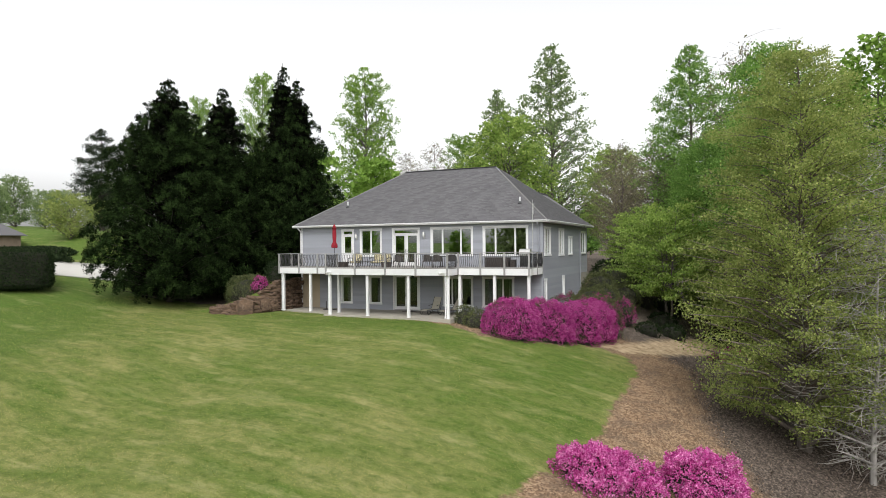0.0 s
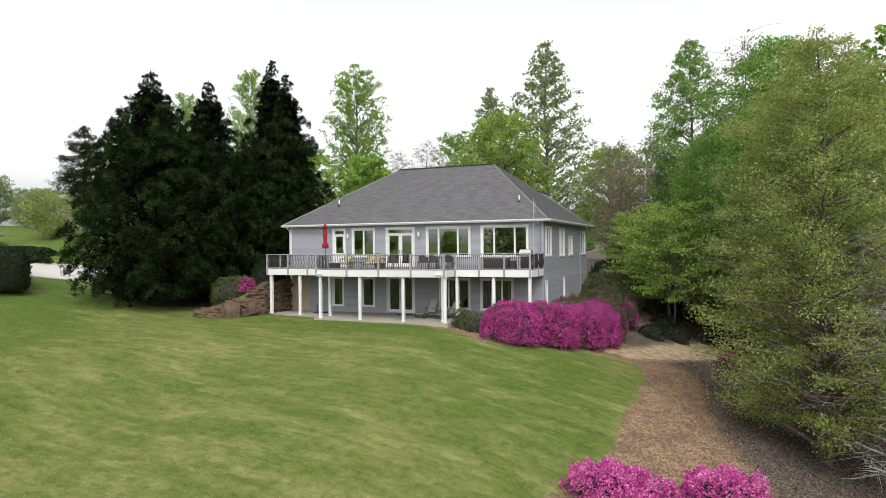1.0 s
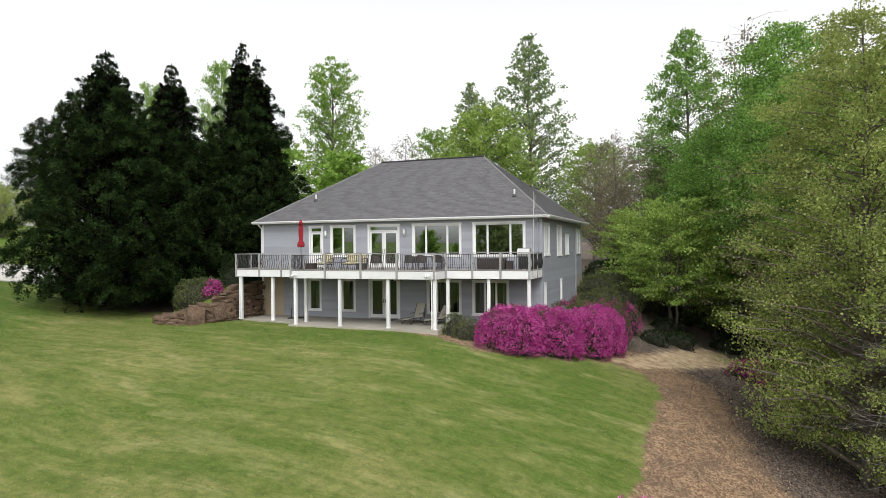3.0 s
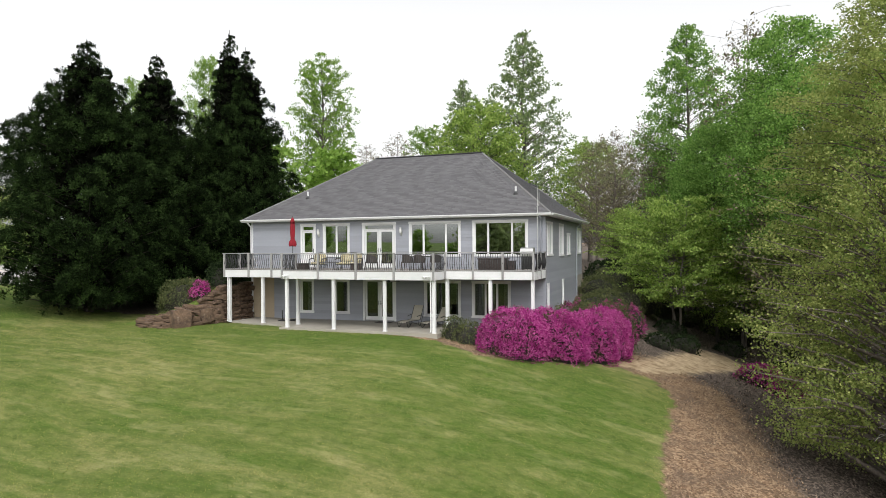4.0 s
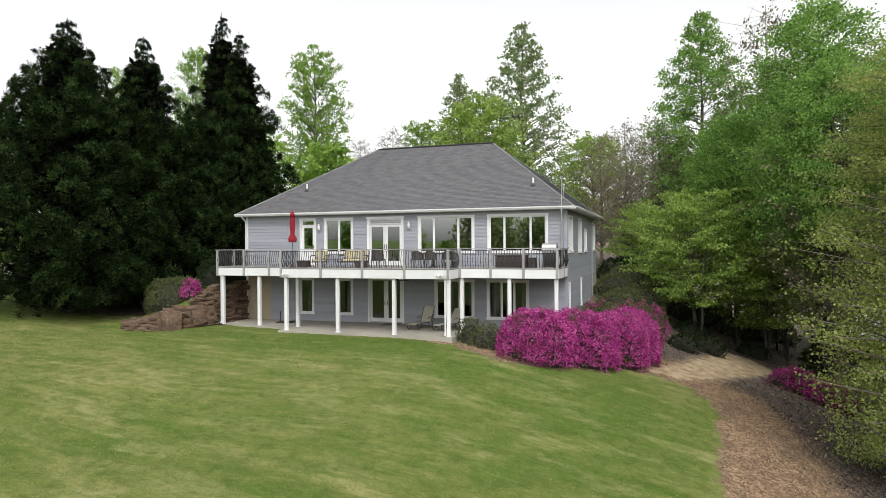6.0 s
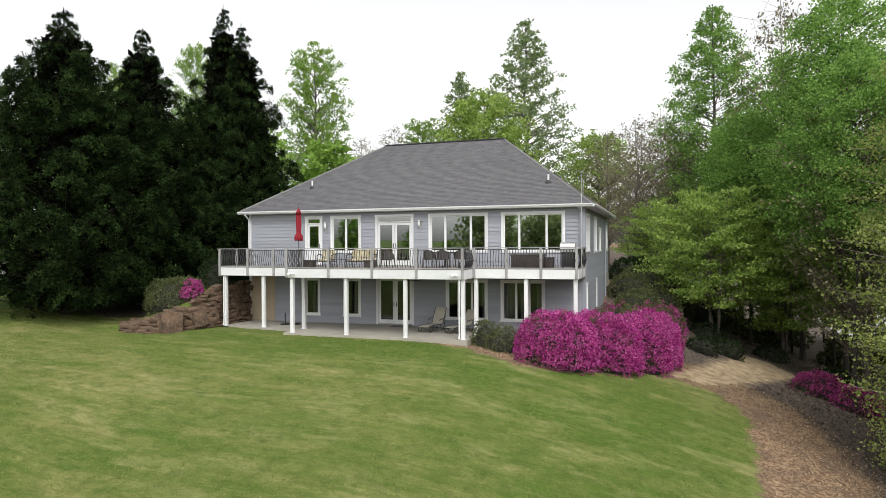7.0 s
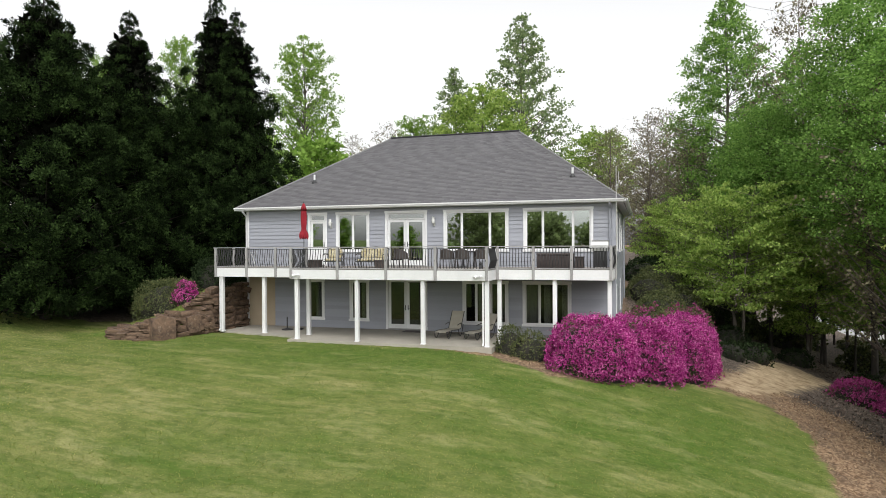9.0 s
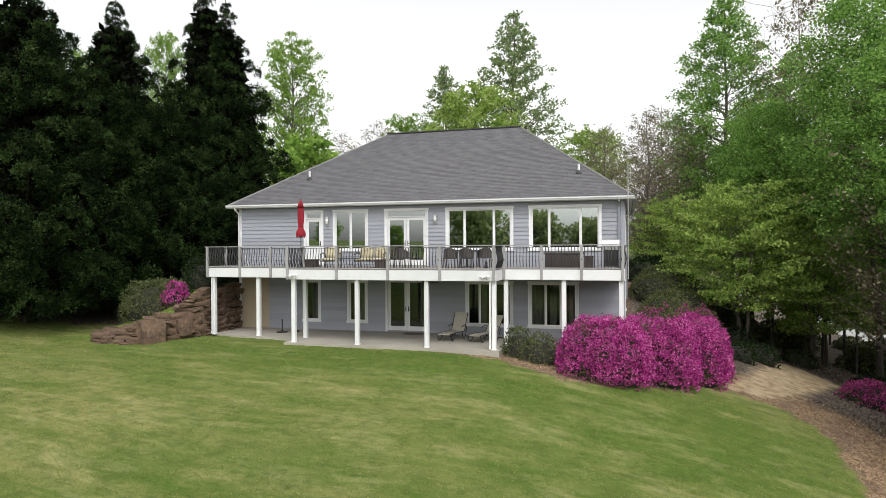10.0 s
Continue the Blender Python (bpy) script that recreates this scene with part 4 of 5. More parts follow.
def again(tree, x, y, turn=0.0, scale=1.0, label="", wide=1.0):
    ob = copy_thing(tree, pose(0, 0, 0))
    if label:
        ob["label"] = label
    return plant(ob, x, y, turn, scale, 0.0, wide)


def mound(name, label, category, blobs, seed, per_m2, size, ratio, mats, petals=0.0, rough=0.2, core=0.8, upward=0.3, square=2.0):
    """A shrub of many leaves (and blossoms) over the lumpy outline of some ellipsoids (x, y, base z, rx, ry, rz)."""
    r = np.random.default_rng(seed)
    x0, y0 = blobs[0][0], blobs[0][1]
    bush = thing(name, label, category, (x0, y0, float(height(x0, y0))))
    z0 = float(height(x0, y0))
    B = [(a - x0, b - y0, c - z0, d, e, g) for a, b, c, d, e, g in blobs]
    P, N = [], []
    cv, cf = [], []
    for bx, by, bz, rx, ry, rz in B:
        n = int(per_m2 * 2 * math.pi * ((rx * ry) ** 1.6 / 2 + (rx * rz) ** 1.6 / 4 + (ry * rz) ** 1.6 / 4) ** (1 / 1.6) * 1.15)
        d = r.normal(size=(int(n * 1.35), 3))
        d[:, 2] = np.where(r.uniform(size=len(d)) < 0.5, np.abs(d[:, 2]), d[:, 2])
        n = len(d)
        d /= (np.abs(d) ** square).sum(1, keepdims=True) ** (1 / square)
        lump = np.array([noise.noise(Vector(q * 3.2 + bx)) + 0.6 * noise.noise(Vector(q * 8.0 + by)) for q in d])
        k = 1 + rough * lump + r.normal(0, 0.035, n)
        p = d * np.array((rx, ry, rz)) * k[:, None] + np.array((bx, by, bz))
        keep = np.ones(n, bool)
        for b2 in B:
            if b2 != (bx, by, bz, rx, ry, rz):
                keep &= (((p - np.array(b2[:3])) / np.array(b2[3:])) ** 2).sum(1) > 0.8
        keep &= p[:, 2] + z0 > height(p[:, 0] + x0, p[:, 1] + y0) - 0.05
        P.append(p[keep])
        N.append((d / np.array((rx, ry, rz)))[keep])
        bm = bmesh.new()
        bmesh.ops.create_icosphere(bm, subdivisions=3, radius=1.0)
        vv = np.array([tuple(v.co) for v in bm.verts])
        vv /= (np.abs(vv) ** square).sum(1, keepdims=True) ** (1 / square)
        lump = np.array([noise.noise(Vector(q * 3.2 + bx)) + 0.6 * noise.noise(Vector(q * 8.0 + by)) for q in vv])
        cf.append(np.array([[v.index for v in fc.verts] for fc in bm.faces]))
        bm.free()
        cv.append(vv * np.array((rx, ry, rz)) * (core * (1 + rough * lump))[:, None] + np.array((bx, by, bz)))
    # added solid cores: block the view through and stand for inner shade
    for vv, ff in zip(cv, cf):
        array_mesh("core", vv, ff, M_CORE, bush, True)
    P, N = np.concatenate(P), np.concatenate(N)
    N /= np.linalg.norm(N, axis=1, keepdims=True)
    if petals:
        patch = np.array([noise.noise(Vector(q * 1.3)) + 0.5 * noise.noise(Vector(q * 4.0)) for q in P])
        low = (P[:, 2] + z0 - height(P[:, 0] + x0, P[:, 1] + y0)) < 0.25
        fl = (patch + r.normal(0, 0.25, len(P)) < (petals - 0.5) * 1.6) & ~(low & (r.uniform(size=len(P)) < 0.6))
        for nm, sel, mat, sz, rt in (("foliage", ~fl, mats[0], size, ratio), ("bloom", fl, mats[1], size * 0.85, 0.95)):
            q, nn = P[sel], N[sel]
            if nm == "bloom":
                q, nn = np.repeat(q, 3, 0) + r.normal(0, 0.02, (3 * len(q), 3)), np.repeat(nn, 3, 0)
            v, f = leaf_quads(q, sz, rt, r, nn, 0.35)
            array_mesh(nm, v, f, mat, bush)
    else:
        v, f = leaf_quads(P, size, ratio, r, N * (1 - upward) + np.array((0, 0, upward)), 0.45)
        array_mesh("foliage", v, f, mats[0], bush)
    return bush


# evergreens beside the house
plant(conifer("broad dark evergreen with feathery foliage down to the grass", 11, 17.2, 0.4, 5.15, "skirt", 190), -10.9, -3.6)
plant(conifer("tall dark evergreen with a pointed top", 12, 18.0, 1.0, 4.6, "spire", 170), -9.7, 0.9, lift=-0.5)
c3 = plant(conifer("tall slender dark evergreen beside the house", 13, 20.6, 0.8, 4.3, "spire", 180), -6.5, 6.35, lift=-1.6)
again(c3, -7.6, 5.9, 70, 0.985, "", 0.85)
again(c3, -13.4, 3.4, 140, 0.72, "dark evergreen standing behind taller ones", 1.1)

# broadleaved trees behind the house
poplar = plant(grow("tall_tree", "very tall open-crowned tree in young leaf", 21, 34.0, 5.0, 8.2, "flame", 190, 7, 22, 0.8, 0.34, 0.75, M_LEAFGREY, rise=0.6, trunk=0.45, inner=0.25, skip=0.12), 2.6, 59.5)
bright = plant(grow("broadleaf_tree", "bright spring-green tree with an upright open crown", 22, 33.0, 6.0, 7.6, "dome", 150, 7, 26, 0.9, 0.36, 0.8, M_LEAF, rise=0.8, trunk=0.5, inner=0.25, skip=0.1), -33.8, 63.9, scale=0.96, wide=0.88)
olive = plant(grow("broadleaf_tree", "rounded olive-green tree behind the house", 23, 20.0, 5.0, 6.8, "dome", 120, 7, 28, 0.9, 0.32, 0.8, M_LAYER, rise=0.5, trunk=0.35, inner=0.3, skip=0.1), 0.6, 44.0)
again(poplar, -12.0, 76.5, 100, 0.93, "tall thin-leaved tree behind the house")
again(bright, -18.6, 74.0, 60, 0.68, "smaller spring-green tree behind the house")
again(bright, -49.0, 53.2, 150, 0.9, "pale green tree behind the evergreens", 0.6)
again(bright, -41.2, 30.2, 250, 0.61, "pale green tree between the evergreens", 0.6)
far = plant(grow("garden_tree", "low bright-green tree behind the house", 33, 14.0, 2.0, 5.5, "dome", 70, 5, 16, 1.1, 0.6, 0.8, M_LEAF, rise=0.5, trunk=0.25, inner=0.3), -31.0, 42.0)
again(far, -24.0, 50.0, 100, 1.0)
bud = plant(grow("budding_tree", "nearly bare tree with pinkish-brown buds", 29, 18.5, 4.0, 5.0, "oval", 100, 5, 14, 0.8, 0.2, 0.6, M_BUD, M_BARKTWIG, rise=0.7, trunk=0.2, twigs=1, inner=0.25), -17.5, 59.0)
again(bud, -24.5, 62.0, 80, 0.9)
for x, y, t, k in ((15.0, 42.0, 30, 0.8), (20.5, 38.0, 200, 0.95), (19.0, 27.0, 290, 0.68), (24.0, 44.0, 20, 1.0)):
    again(bud, x, y, t, k, "leafless brown-twigged woodland tree")

# the wood beside the house
big = plant(grow("maple_tree", "large olive-green tree with fine leaves over the mulch", 24, 18.0, 1.7, 4.8, "barrel", 340, 6, 66, 0.62, 0.088, 0.85, M_LEAFOLIVE, M_BARKTWIG, rise=0.35, trunk=0.25, twigs=0, inner=0.35, bend=0.3, flat=0.55), 30.9, -7.2)
wood1 = plant(grow("woodland_tree", "tall deep-green woodland tree", 25, 26.1, 5.0, 5.6, "flame", 170, 6, 60, 0.8, 0.17, 0.8, M_LEAFDEEP, rise=0.45, trunk=0.3, inner=0.4), 24.6, 26.0)
wood2 = plant(grow("woodland_tree", "spring-green woodland tree with layered limbs", 26, 18.5, 8.6, 4.0, "barrel", 150, 6, 52, 0.75, 0.13, 0.8, M_LEAFDEEP, M_BARKWOOD, rise=0.4, trunk=0.13, inner=0.45), 30.2, 8.4)
dog = plant(grow("understorey_tree", "low spreading tree with layered light-green sprays", 27, 9.8, 2.6, 4.4, "dome", 120, 6, 32, 0.58, 0.175, 0.7, M_LAYER, rise=0.12, trunk=0.16, inner=0.25, flat=0.25, stems=3), 23.6, 12.3)
bare = plant(grow("bare_tree", "leafless pale-grey tree with fine crooked twigs", 28, 10.5, 0.8, 3.2, "oval", 80, 5, 2, 0.6, 0.1, 0.7, M_LEAFGREY, M_BARKPALE, rise=0.25, trunk=0.11, twigs=3, inner=0.2, bend=0.5), 33.2, -8.8)
thin = plant(grow("woodland_tree", "slim woodland tree with a sparse green crown", 30, 15.0, 4.5, 2.8, "pillar", 60, 4, 13, 0.8, 0.42, 0.8, M_LEAFDEEP, M_BARKWOOD, rise=0.5, trunk=0.1, inner=0.2), 30.0, 20.0)
screen = plant(grow("woodland_tree", "broad green tree in the distant wood", 31, 17.0, 2.2, 5.5, "barrel", 80, 4, 12, 1.3, 0.85, 0.8, M_LEAFDEEP, rise=0.4, trunk=0.25, inner=0.2), 44.0, 8.0)
again(wood1, 30.5, 33.0, 40, 0.95)
again(wood1, 37.0, 20.0, 200, 0.92)
again(wood2, 31.2, 14.4, 120, 1.3)
edge = plant(grow("woodland_tree", "bright green tree at the wood's edge", 32, 21.0, 4.0, 4.4, "pillar", 140, 6, 24, 0.75, 0.26, 0.8, M_LEAF, rise=0.5, trunk=0.24, inner=0.3), 35.3, 1.2)
again(edge, 41.0, 7.0, 80, 1.1)
again(wood2, 26.5, 19.0, 75, 0.9)
again(bare, 34.6, -7.0, 90, 1.4)
again(bare, 33.6, -2.0, 190, 1.0)
again(bud, 31.0, 9.5, 50, 0.98, "thin tall tree with pale buds")
again(bud, 29.0, 23.0, 110, 1.42, "thin tall tree with pale buds", 0.7)
again(dog, 28.0, 15.5, 100, 0.9)
again(dog, 33.5, 2.5, 160, 0.75)
again(dog, 20.6, 19.5, 30, 0.75)
again(bud, 21.6, 25.0, 200, 0.8, "leafless brown-twigged woodland tree")
again(bud, 18.6, 22.0, 120, 0.7, "leafless brown-twigged woodland tree")
again(thin, 22.4, 33.0, 95, 0.95)
again(olive, 13.0, 52.0, 95, 0.8)
wr = random.Random(8)
for i in range(15):
    a = wr.uniform(0, 1)
    again(thin, 24.5 + 17 * a + wr.uniform(-1.5, 1.5), 17 + wr.uniform(0, 24), wr.uniform(0, 360), wr.uniform(0.7, 1.15))
for i in range(18):
    x, y = wr.uniform(44, 95), wr.uniform(-25, 90)
    if y > 20 and x < 58 and y > 38:
        x += 24
    again(screen, x, y, wr.uniform(0, 360), wr.uniform(0.8, 1.25))
for i in range(14):
    again(screen, wr.uniform(-75, 25), wr.uniform(84, 120), wr.uniform(0, 360), wr.uniform(0.6, 0.85))
# trees across the lawn that the windows mirror
across = plant(grow("broadleaf_tree", "dense green tree across the lawn", 34, 14.5, 0.5, 6.5, "dome", 80, 4, 11, 1.3, 0.8, 0.8, M_HEDGEROW, rise=0.3, trunk=0.25, inner=0.2), 40.0, -76.0)
for i in range(13):
    x = -52 + 9.0 * i + wr.uniform(-2, 2)
    again(far if x < -14 else across, x, -82 + wr.uniform(-9, 9), wr.uniform(0, 360), wr.uniform(0.3, 0.45) if x < -14 else wr.uniform(0.72, 0.86), "green tree across the lawn")
for x in (-7, 3, 13, 22, 31):
    again(across, x, -73, 37 * x, 0.8, "green tree across the lawn")

# beyond the driveway
pine = plant(grow("pine_tree", "dark open pine beyond the driveway", 41, 16.0, 3.0, 5.0, "flame", 100, 5, 75, 0.85, 0.34, 0.22, M_PINE, M_BARKDARK, rise=0.3, trunk=0.28, inner=0.3, flat=0.5, skip=0.22), -61.8, 30.5)
again(pine, -57.5, 34.5, 90, 0.97)
again(pine, -50.0, 33.0, 200, 0.9)
lowtree = plant(grow("ornamental_tree", "small yellow-bronze tree with several stems", 42, 5.6, 1.2, 3.2, "dome", 70, 5, 18, 0.5, 0.2, 0.75, M_LEAFOLIVE, rise=0.6, trunk=0.1, inner=0.2, stems=4), -41.5, 10.5)
garden = plant(grow("garden_tree", "pale olive-green garden tree", 35, 12.0, 1.5, 5.0, "dome", 80, 5, 20, 0.9, 0.34, 0.8, M_LEAFGREY, rise=0.5, trunk=0.22, inner=0.3), -64.0, 25.0, scale=0.5)
for x, y, t, k in ((-75, 22, 0, 0.55), (-70, 27, 100, 0.5), (-82, 30, 200, 0.72), (-66, 34, 300, 0.62), (-90, 18, 60, 0.55), (-74, 41, 20, 0.72)):
    again(garden, x, y, t, k, "pale green tree in the far garden")


def hedge(name, label, x0, x1, y0, y1, tall, turn, seed):
    """A clipped box of small leaves round a dark core."""
    r = np.random.default_rng(seed)
    cx, cy = (x0 + x1) / 2, (y0 + y1) / 2
    e = thing(name, label, "hedge", (cx, cy, float(height(cx, cy)) - 0.3), turn)
    a, b = (x1 - x0) / 2, (y1 - y0) / 2
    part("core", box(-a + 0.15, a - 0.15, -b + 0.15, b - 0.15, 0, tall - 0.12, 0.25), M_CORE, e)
    n = int(260 * (4 * (a + b) * tall + 4 * a * b))
    q = r.uniform(-1, 1, (n, 3))
    m = np.abs(q).max(1, keepdims=True)
    ax = r.integers(0, 3, n)
    q[np.arange(n), ax] = np.where(ax == 2, 1, np.sign(q[np.arange(n), ax]))
    rnd = (np.abs(q) ** 6).sum(1, keepdims=True) ** (1 / 6)
    q = q / rnd * np.array((a, b, tall / 2)) * 1.12 + np.array((0, 0, tall / 2)) + r.normal(0, 0.05, (n, 3))
    v, f = leaf_quads(q, 0.11, 0.7, r)
    array_mesh("foliage", v, f, M_HEDGE, e)
    return e


hedge("hedge", "dark clipped hedge beside the drive", -26.2, -17.5, -10.1, -6.3, 2.75, -28, 51)
mound("groundcover", "low dark ivy bed along the drive", "groundcover", [(-34, 1.5, 3.3, 4.5, 1.6, 0.75), (-38, 5, 4.1, 4.0, 1.6, 0.7), (-30.5, -2, 2.8, 3.0, 1.4, 0.6)], 52, 90, 0.2, 0.8, (M_HEDGE,))

# azaleas and shrubs
mound("azalea", "huge magenta azalea bank in full flower", "azalea", [(16.4, -4.1, -0.7, 1.6, 1.45, 1.98), (18.0, -2.75, -0.95, 1.65, 1.5, 2.05), (19.4, -0.95, -1.2, 1.45, 1.5, 2.08), (19.9, 1.2, -1.35, 1.45, 1.6, 2.2)], 61, 820, 0.062, 0.6, (M_SHRUB, M_BLOSSOM), petals=0.77, rough=0.12, square=2.6)
mound("azalea", "fading azalea with few flowers behind the magenta bank", "azalea", [(18.5, 0.9, -0.9, 1.4, 1.4, 2.2), (20.2, 3.6, -1.2, 1.3, 1.4, 2.2)], 62, 330, 0.075, 0.6, (M_SHRUB, M_DUSTY), petals=0.3)
mound("azalea", "small magenta azalea beside the path", "azalea", [(27.9, 5.7, -3.5, 1.3, 1.0, 1.15), (29.3, 4.6, -3.9, 1.2, 1.0, 1.1)], 63, 330, 0.075, 0.6, (M_SHRUB, M_DUSTY), petals=0.75)
mound("azalea", "magenta azalea in full flower on the mulch", "azalea", [(23.5, -17.5, -4.1, 1.4, 1.3, 1.5), (24.75, -16.95, -4.25, 1.05, 1.05, 1.2)], 64, 700, 0.07, 0.6, (M_SHRUB, M_BLOSSOMPALE), petals=0.93, rough=0.26)
mound("azalea", "magenta azalea in full flower beside another", "azalea", [(26.95, -15.75, -4.65, 1.5, 1.35, 1.7)], 65, 700, 0.07, 0.6, (M_SHRUB, M_BLOSSOMPALE), petals=0.9, rough=0.26)
mound("shrub", "rounded olive-brown shrub at the deck corner", "shrub", [(13.15, -3.45, -0.35, 0.62, 0.6, 1.15), (14.05, -3.75, -0.5, 0.85, 0.75, 1.1)], 66, 420, 0.09, 0.4, (M_SHRUB,), upward=0.7)
mound("shrub", "rounded olive-green shrub above the stone wall", "shrub", [(-3.75, -3.2, 1.1, 1.5, 1.3, 1.35), (-2.95, -3.0, 1.3, 0.9, 0.85, 1.15)], 67, 700, 0.075, 0.5, (M_SHRUB,))
mound("azalea", "small azalea with magenta flowers above the wall", "azalea", [(-2.55, -3.4, 1.5, 0.6, 0.6, 0.95)], 77, 560, 0.065, 0.6, (M_SHRUB, M_BLOSSOM), petals=0.42)
mound("shrub", "glossy green shrub beside the deck", "shrub", [(-2.35, -1.5, 2.0, 1.0, 1.0, 1.45)], 68, 560, 0.1, 0.5, (M_HEDGE,))
for x, y, rr_, zc in ((18.6, 4.2, 1.0, 0.0), (18.9, 6.4, 1.1, 0.3), (19.3, 8.8, 1.2, 0.3), (18.6, 11.2, 1.3, 1.0), (20.4, 11.6, 1.2, 0.2), (19.2, 14.0, 1.5, 1.2), (21.2, 14.8, 1.4, 0.3)):
    mound("shrub", "clipped rounded green shrub along the house", "shrub", [(x, y, zc, rr_, rr_, rr_)], 70 + int(x * 10), 300, 0.09, 0.6, (M_SHRUB,))
mound("azalea", "low dark-red azalea behind the shrubs", "azalea", [(20.9, 7.4, -0.7, 0.9, 0.9, 1.35)], 76, 300, 0.08, 0.6, (M_SHRUB, M_DUSTY), petals=0.4)
for k, (x, y, rr_) in enumerate(((22.6, 7.4, 0.7), (24.0, 9.6, 0.8), (23.1, 12.2, 0.9), (29.5, 10.5, 0.9), (27.0, 14.4, 0.8))):
    mound("shrub", "dark low woodland shrub beside the path", "shrub", [(x, y, float(height(x, y)) + 0.1, rr_ * 1.2, rr_, rr_)], 80 + k, 200, 0.12, 0.6, (M_HEDGE,))

for k, (x, y, rr_) in enumerate(((18.4, 16.8, 1.5), (20.2, 17.6, 1.6), (19.2, 20.4, 1.9), (22.4, 19.6, 1.6))):
    mound("shrub", "dark evergreen shrub behind the house", "shrub", [(x, y, float(height(x, y)) + 0.3, rr_, rr_, rr_)], 110 + k, 260, 0.12, 0.6, (M_HEDGE,))
under = mound("shrub", "dark undergrowth in the wood", "shrub", [(27.0, 24.0, float(height(27.0, 24.0)) + 0.1, 1.6, 1.4, 1.3)], 95, 110, 0.2, 0.6, (M_SHRUB,))
ur = random.Random(4)
for i in range(16):
    x, y = 24.5 + 1.35 * i + ur.uniform(-0.8, 0.8), 22 + ur.uniform(0, 16)
    again(under, x, y, ur.uniform(0, 360), ur.uniform(0.6, 1.3))

# pond seen through the trunks
bm = bmesh.new()
bm.faces.new([bm.verts.new((44 + 13 * math.cos(t) * (1 + 0.12 * math.sin(3 * t)), 57 + 17 * math.sin(t), -5.72)) for t in np.linspace(0, math.tau, 40, endpoint=False)])
tagged(mesh_object("water", bm, M_WATER), "still pond beyond the wood", "pond", kind="structure")


def scatter(name, label, category, outline, n, size, ratio, mat, seed, lift, lean, lean_amt, keep):
    """Loose small pieces strewn over the ground within a rectangle, where keep says so."""
    r = np.random.default_rng(seed)
    q = r.uniform((outline[0], outline[2]), (outline[1], outline[3]), (n, 2))
    q = q[keep(q[:, 0], q[:, 1])]
    pos = np.column_stack([q, height(q[:, 0], q[:, 1]) + lift])
    v, f = leaf_quads(pos, size, ratio, r, np.tile(np.array(lean, float), (len(pos), 1)) if lean else None, lean_amt)
    low = np.repeat(pos[:, 2], 4)
    v[:, 2] = low + np.abs(v[:, 2] - low)
    return tagged(array_mesh(name, v, f, mat), label, category, kind="stuff")


scatter("grass", "short mown grass, green and straw-coloured", "grass", (-14, 24, -30, -4), 130000, 0.05, 0.35, M_GRASS, 91, 0.012, (0, 0, 1.0), 0.2, lambda x, y: (side_of(LAWN, x, y) > 0.05) & (side_of(OUT, x, y) < 0))
scatter("wood_chips", "loose brown wood chips", "mulch", (14, 34, -24, 4), 30000, 0.085, 0.4, M_CHIP, 92, 0.012, (0, 0, 0.0), 0.0, lambda x, y: (side_of(LAWN, x, y) < -0.05) & (side_of(LITTER, x, y) < 0.6) & (side_of(TRAIL, x, y) < 0.1))
scatter("dead_leaves", "dry leaf litter under the trees", "litter", (23, 42, -24, 24), 26000, 0.1, 0.65, M_LITTER, 93, 0.02, (0, 0, 0.0), 0.0, lambda x, y: (side_of(LITTER, x, y) > -0.2) & (side_of(TRAIL, x, y) < -0.4))

# ---- stone retaining wall ----
def stone_mesh(seed):
    r = random.Random(seed)
    bm = bmesh.new()
    bmesh.ops.create_cube(bm, size=1.0)
    bmesh.ops.subdivide_edges(bm, edges=bm.edges[:], cuts=1, use_grid_fill=True)
    for v in bm.verts:
        k = 0.86 if v.co.length > 0.8 else (0.95 if v.co.length > 0.6 else 1.0)
        v.co = v.co * k + Vector((r.uniform(-0.07, 0.07), r.uniform(-0.07, 0.07), r.uniform(-0.06, 0.06)))
    me = bpy.data.meshes.new("stone")
    bm.to_mesh(me)
    bm.free()
    me.materials.append(M_STONE)
    return me


STONES = [stone_mesh(s) for s in range(8)]
stone_wall = thing("stone_wall", "low dry-stacked wall of brown field stones", "wall")
WALL = [(-1.36, -0.3), (-1.34, -1.6), (-1.5, -3.0), (-2.15, -4.65), (-2.8, -5.7), (-3.7, -5.95), (-4.5, -5.8)]
wr = random.Random(3)
for (ax, ay), (bx, by) in zip(WALL, WALL[1:]):
    n = math.hypot(bx - ax, by - ay)
    turn = math.degrees(math.atan2(by - ay, bx - ax))
    z = -0.1
    while z < 2.3:
        h = wr.choice((0.1, 0.14, 0.2, 0.28)) * wr.uniform(0.9, 1.1)
        u = wr.uniform(-0.2, 0.0)
        while u < n:
            w = wr.uniform(0.28, 0.95)
            px, py = ax + (bx - ax) * (u + w / 2) / n, ay + (by - ay) * (u + w / 2) / n
            top = 2.05 * min(1, max(0, (py + 6.8) / 4.5)) * min(1, max(0, (px + 6.5) / 4)) + 0.12
            if z < top - 0.06:
                shared("stone", wr.choice(STONES), stone_wall, pose(px + wr.uniform(-0.05, 0.05) - 0.14 * z * 0.5, py + wr.uniform(-0.05, 0.05) + 0.1 * z, z + h / 2, wr.uniform(-14, 14), wr.uniform(-11, 11), turn + wr.uniform(-18, 18)) @ Matrix.Diagonal((w * 1.08, wr.uniform(0.3, 0.56), h * wr.uniform(0.9, 1.2), 1)))
            u += w
        z += h
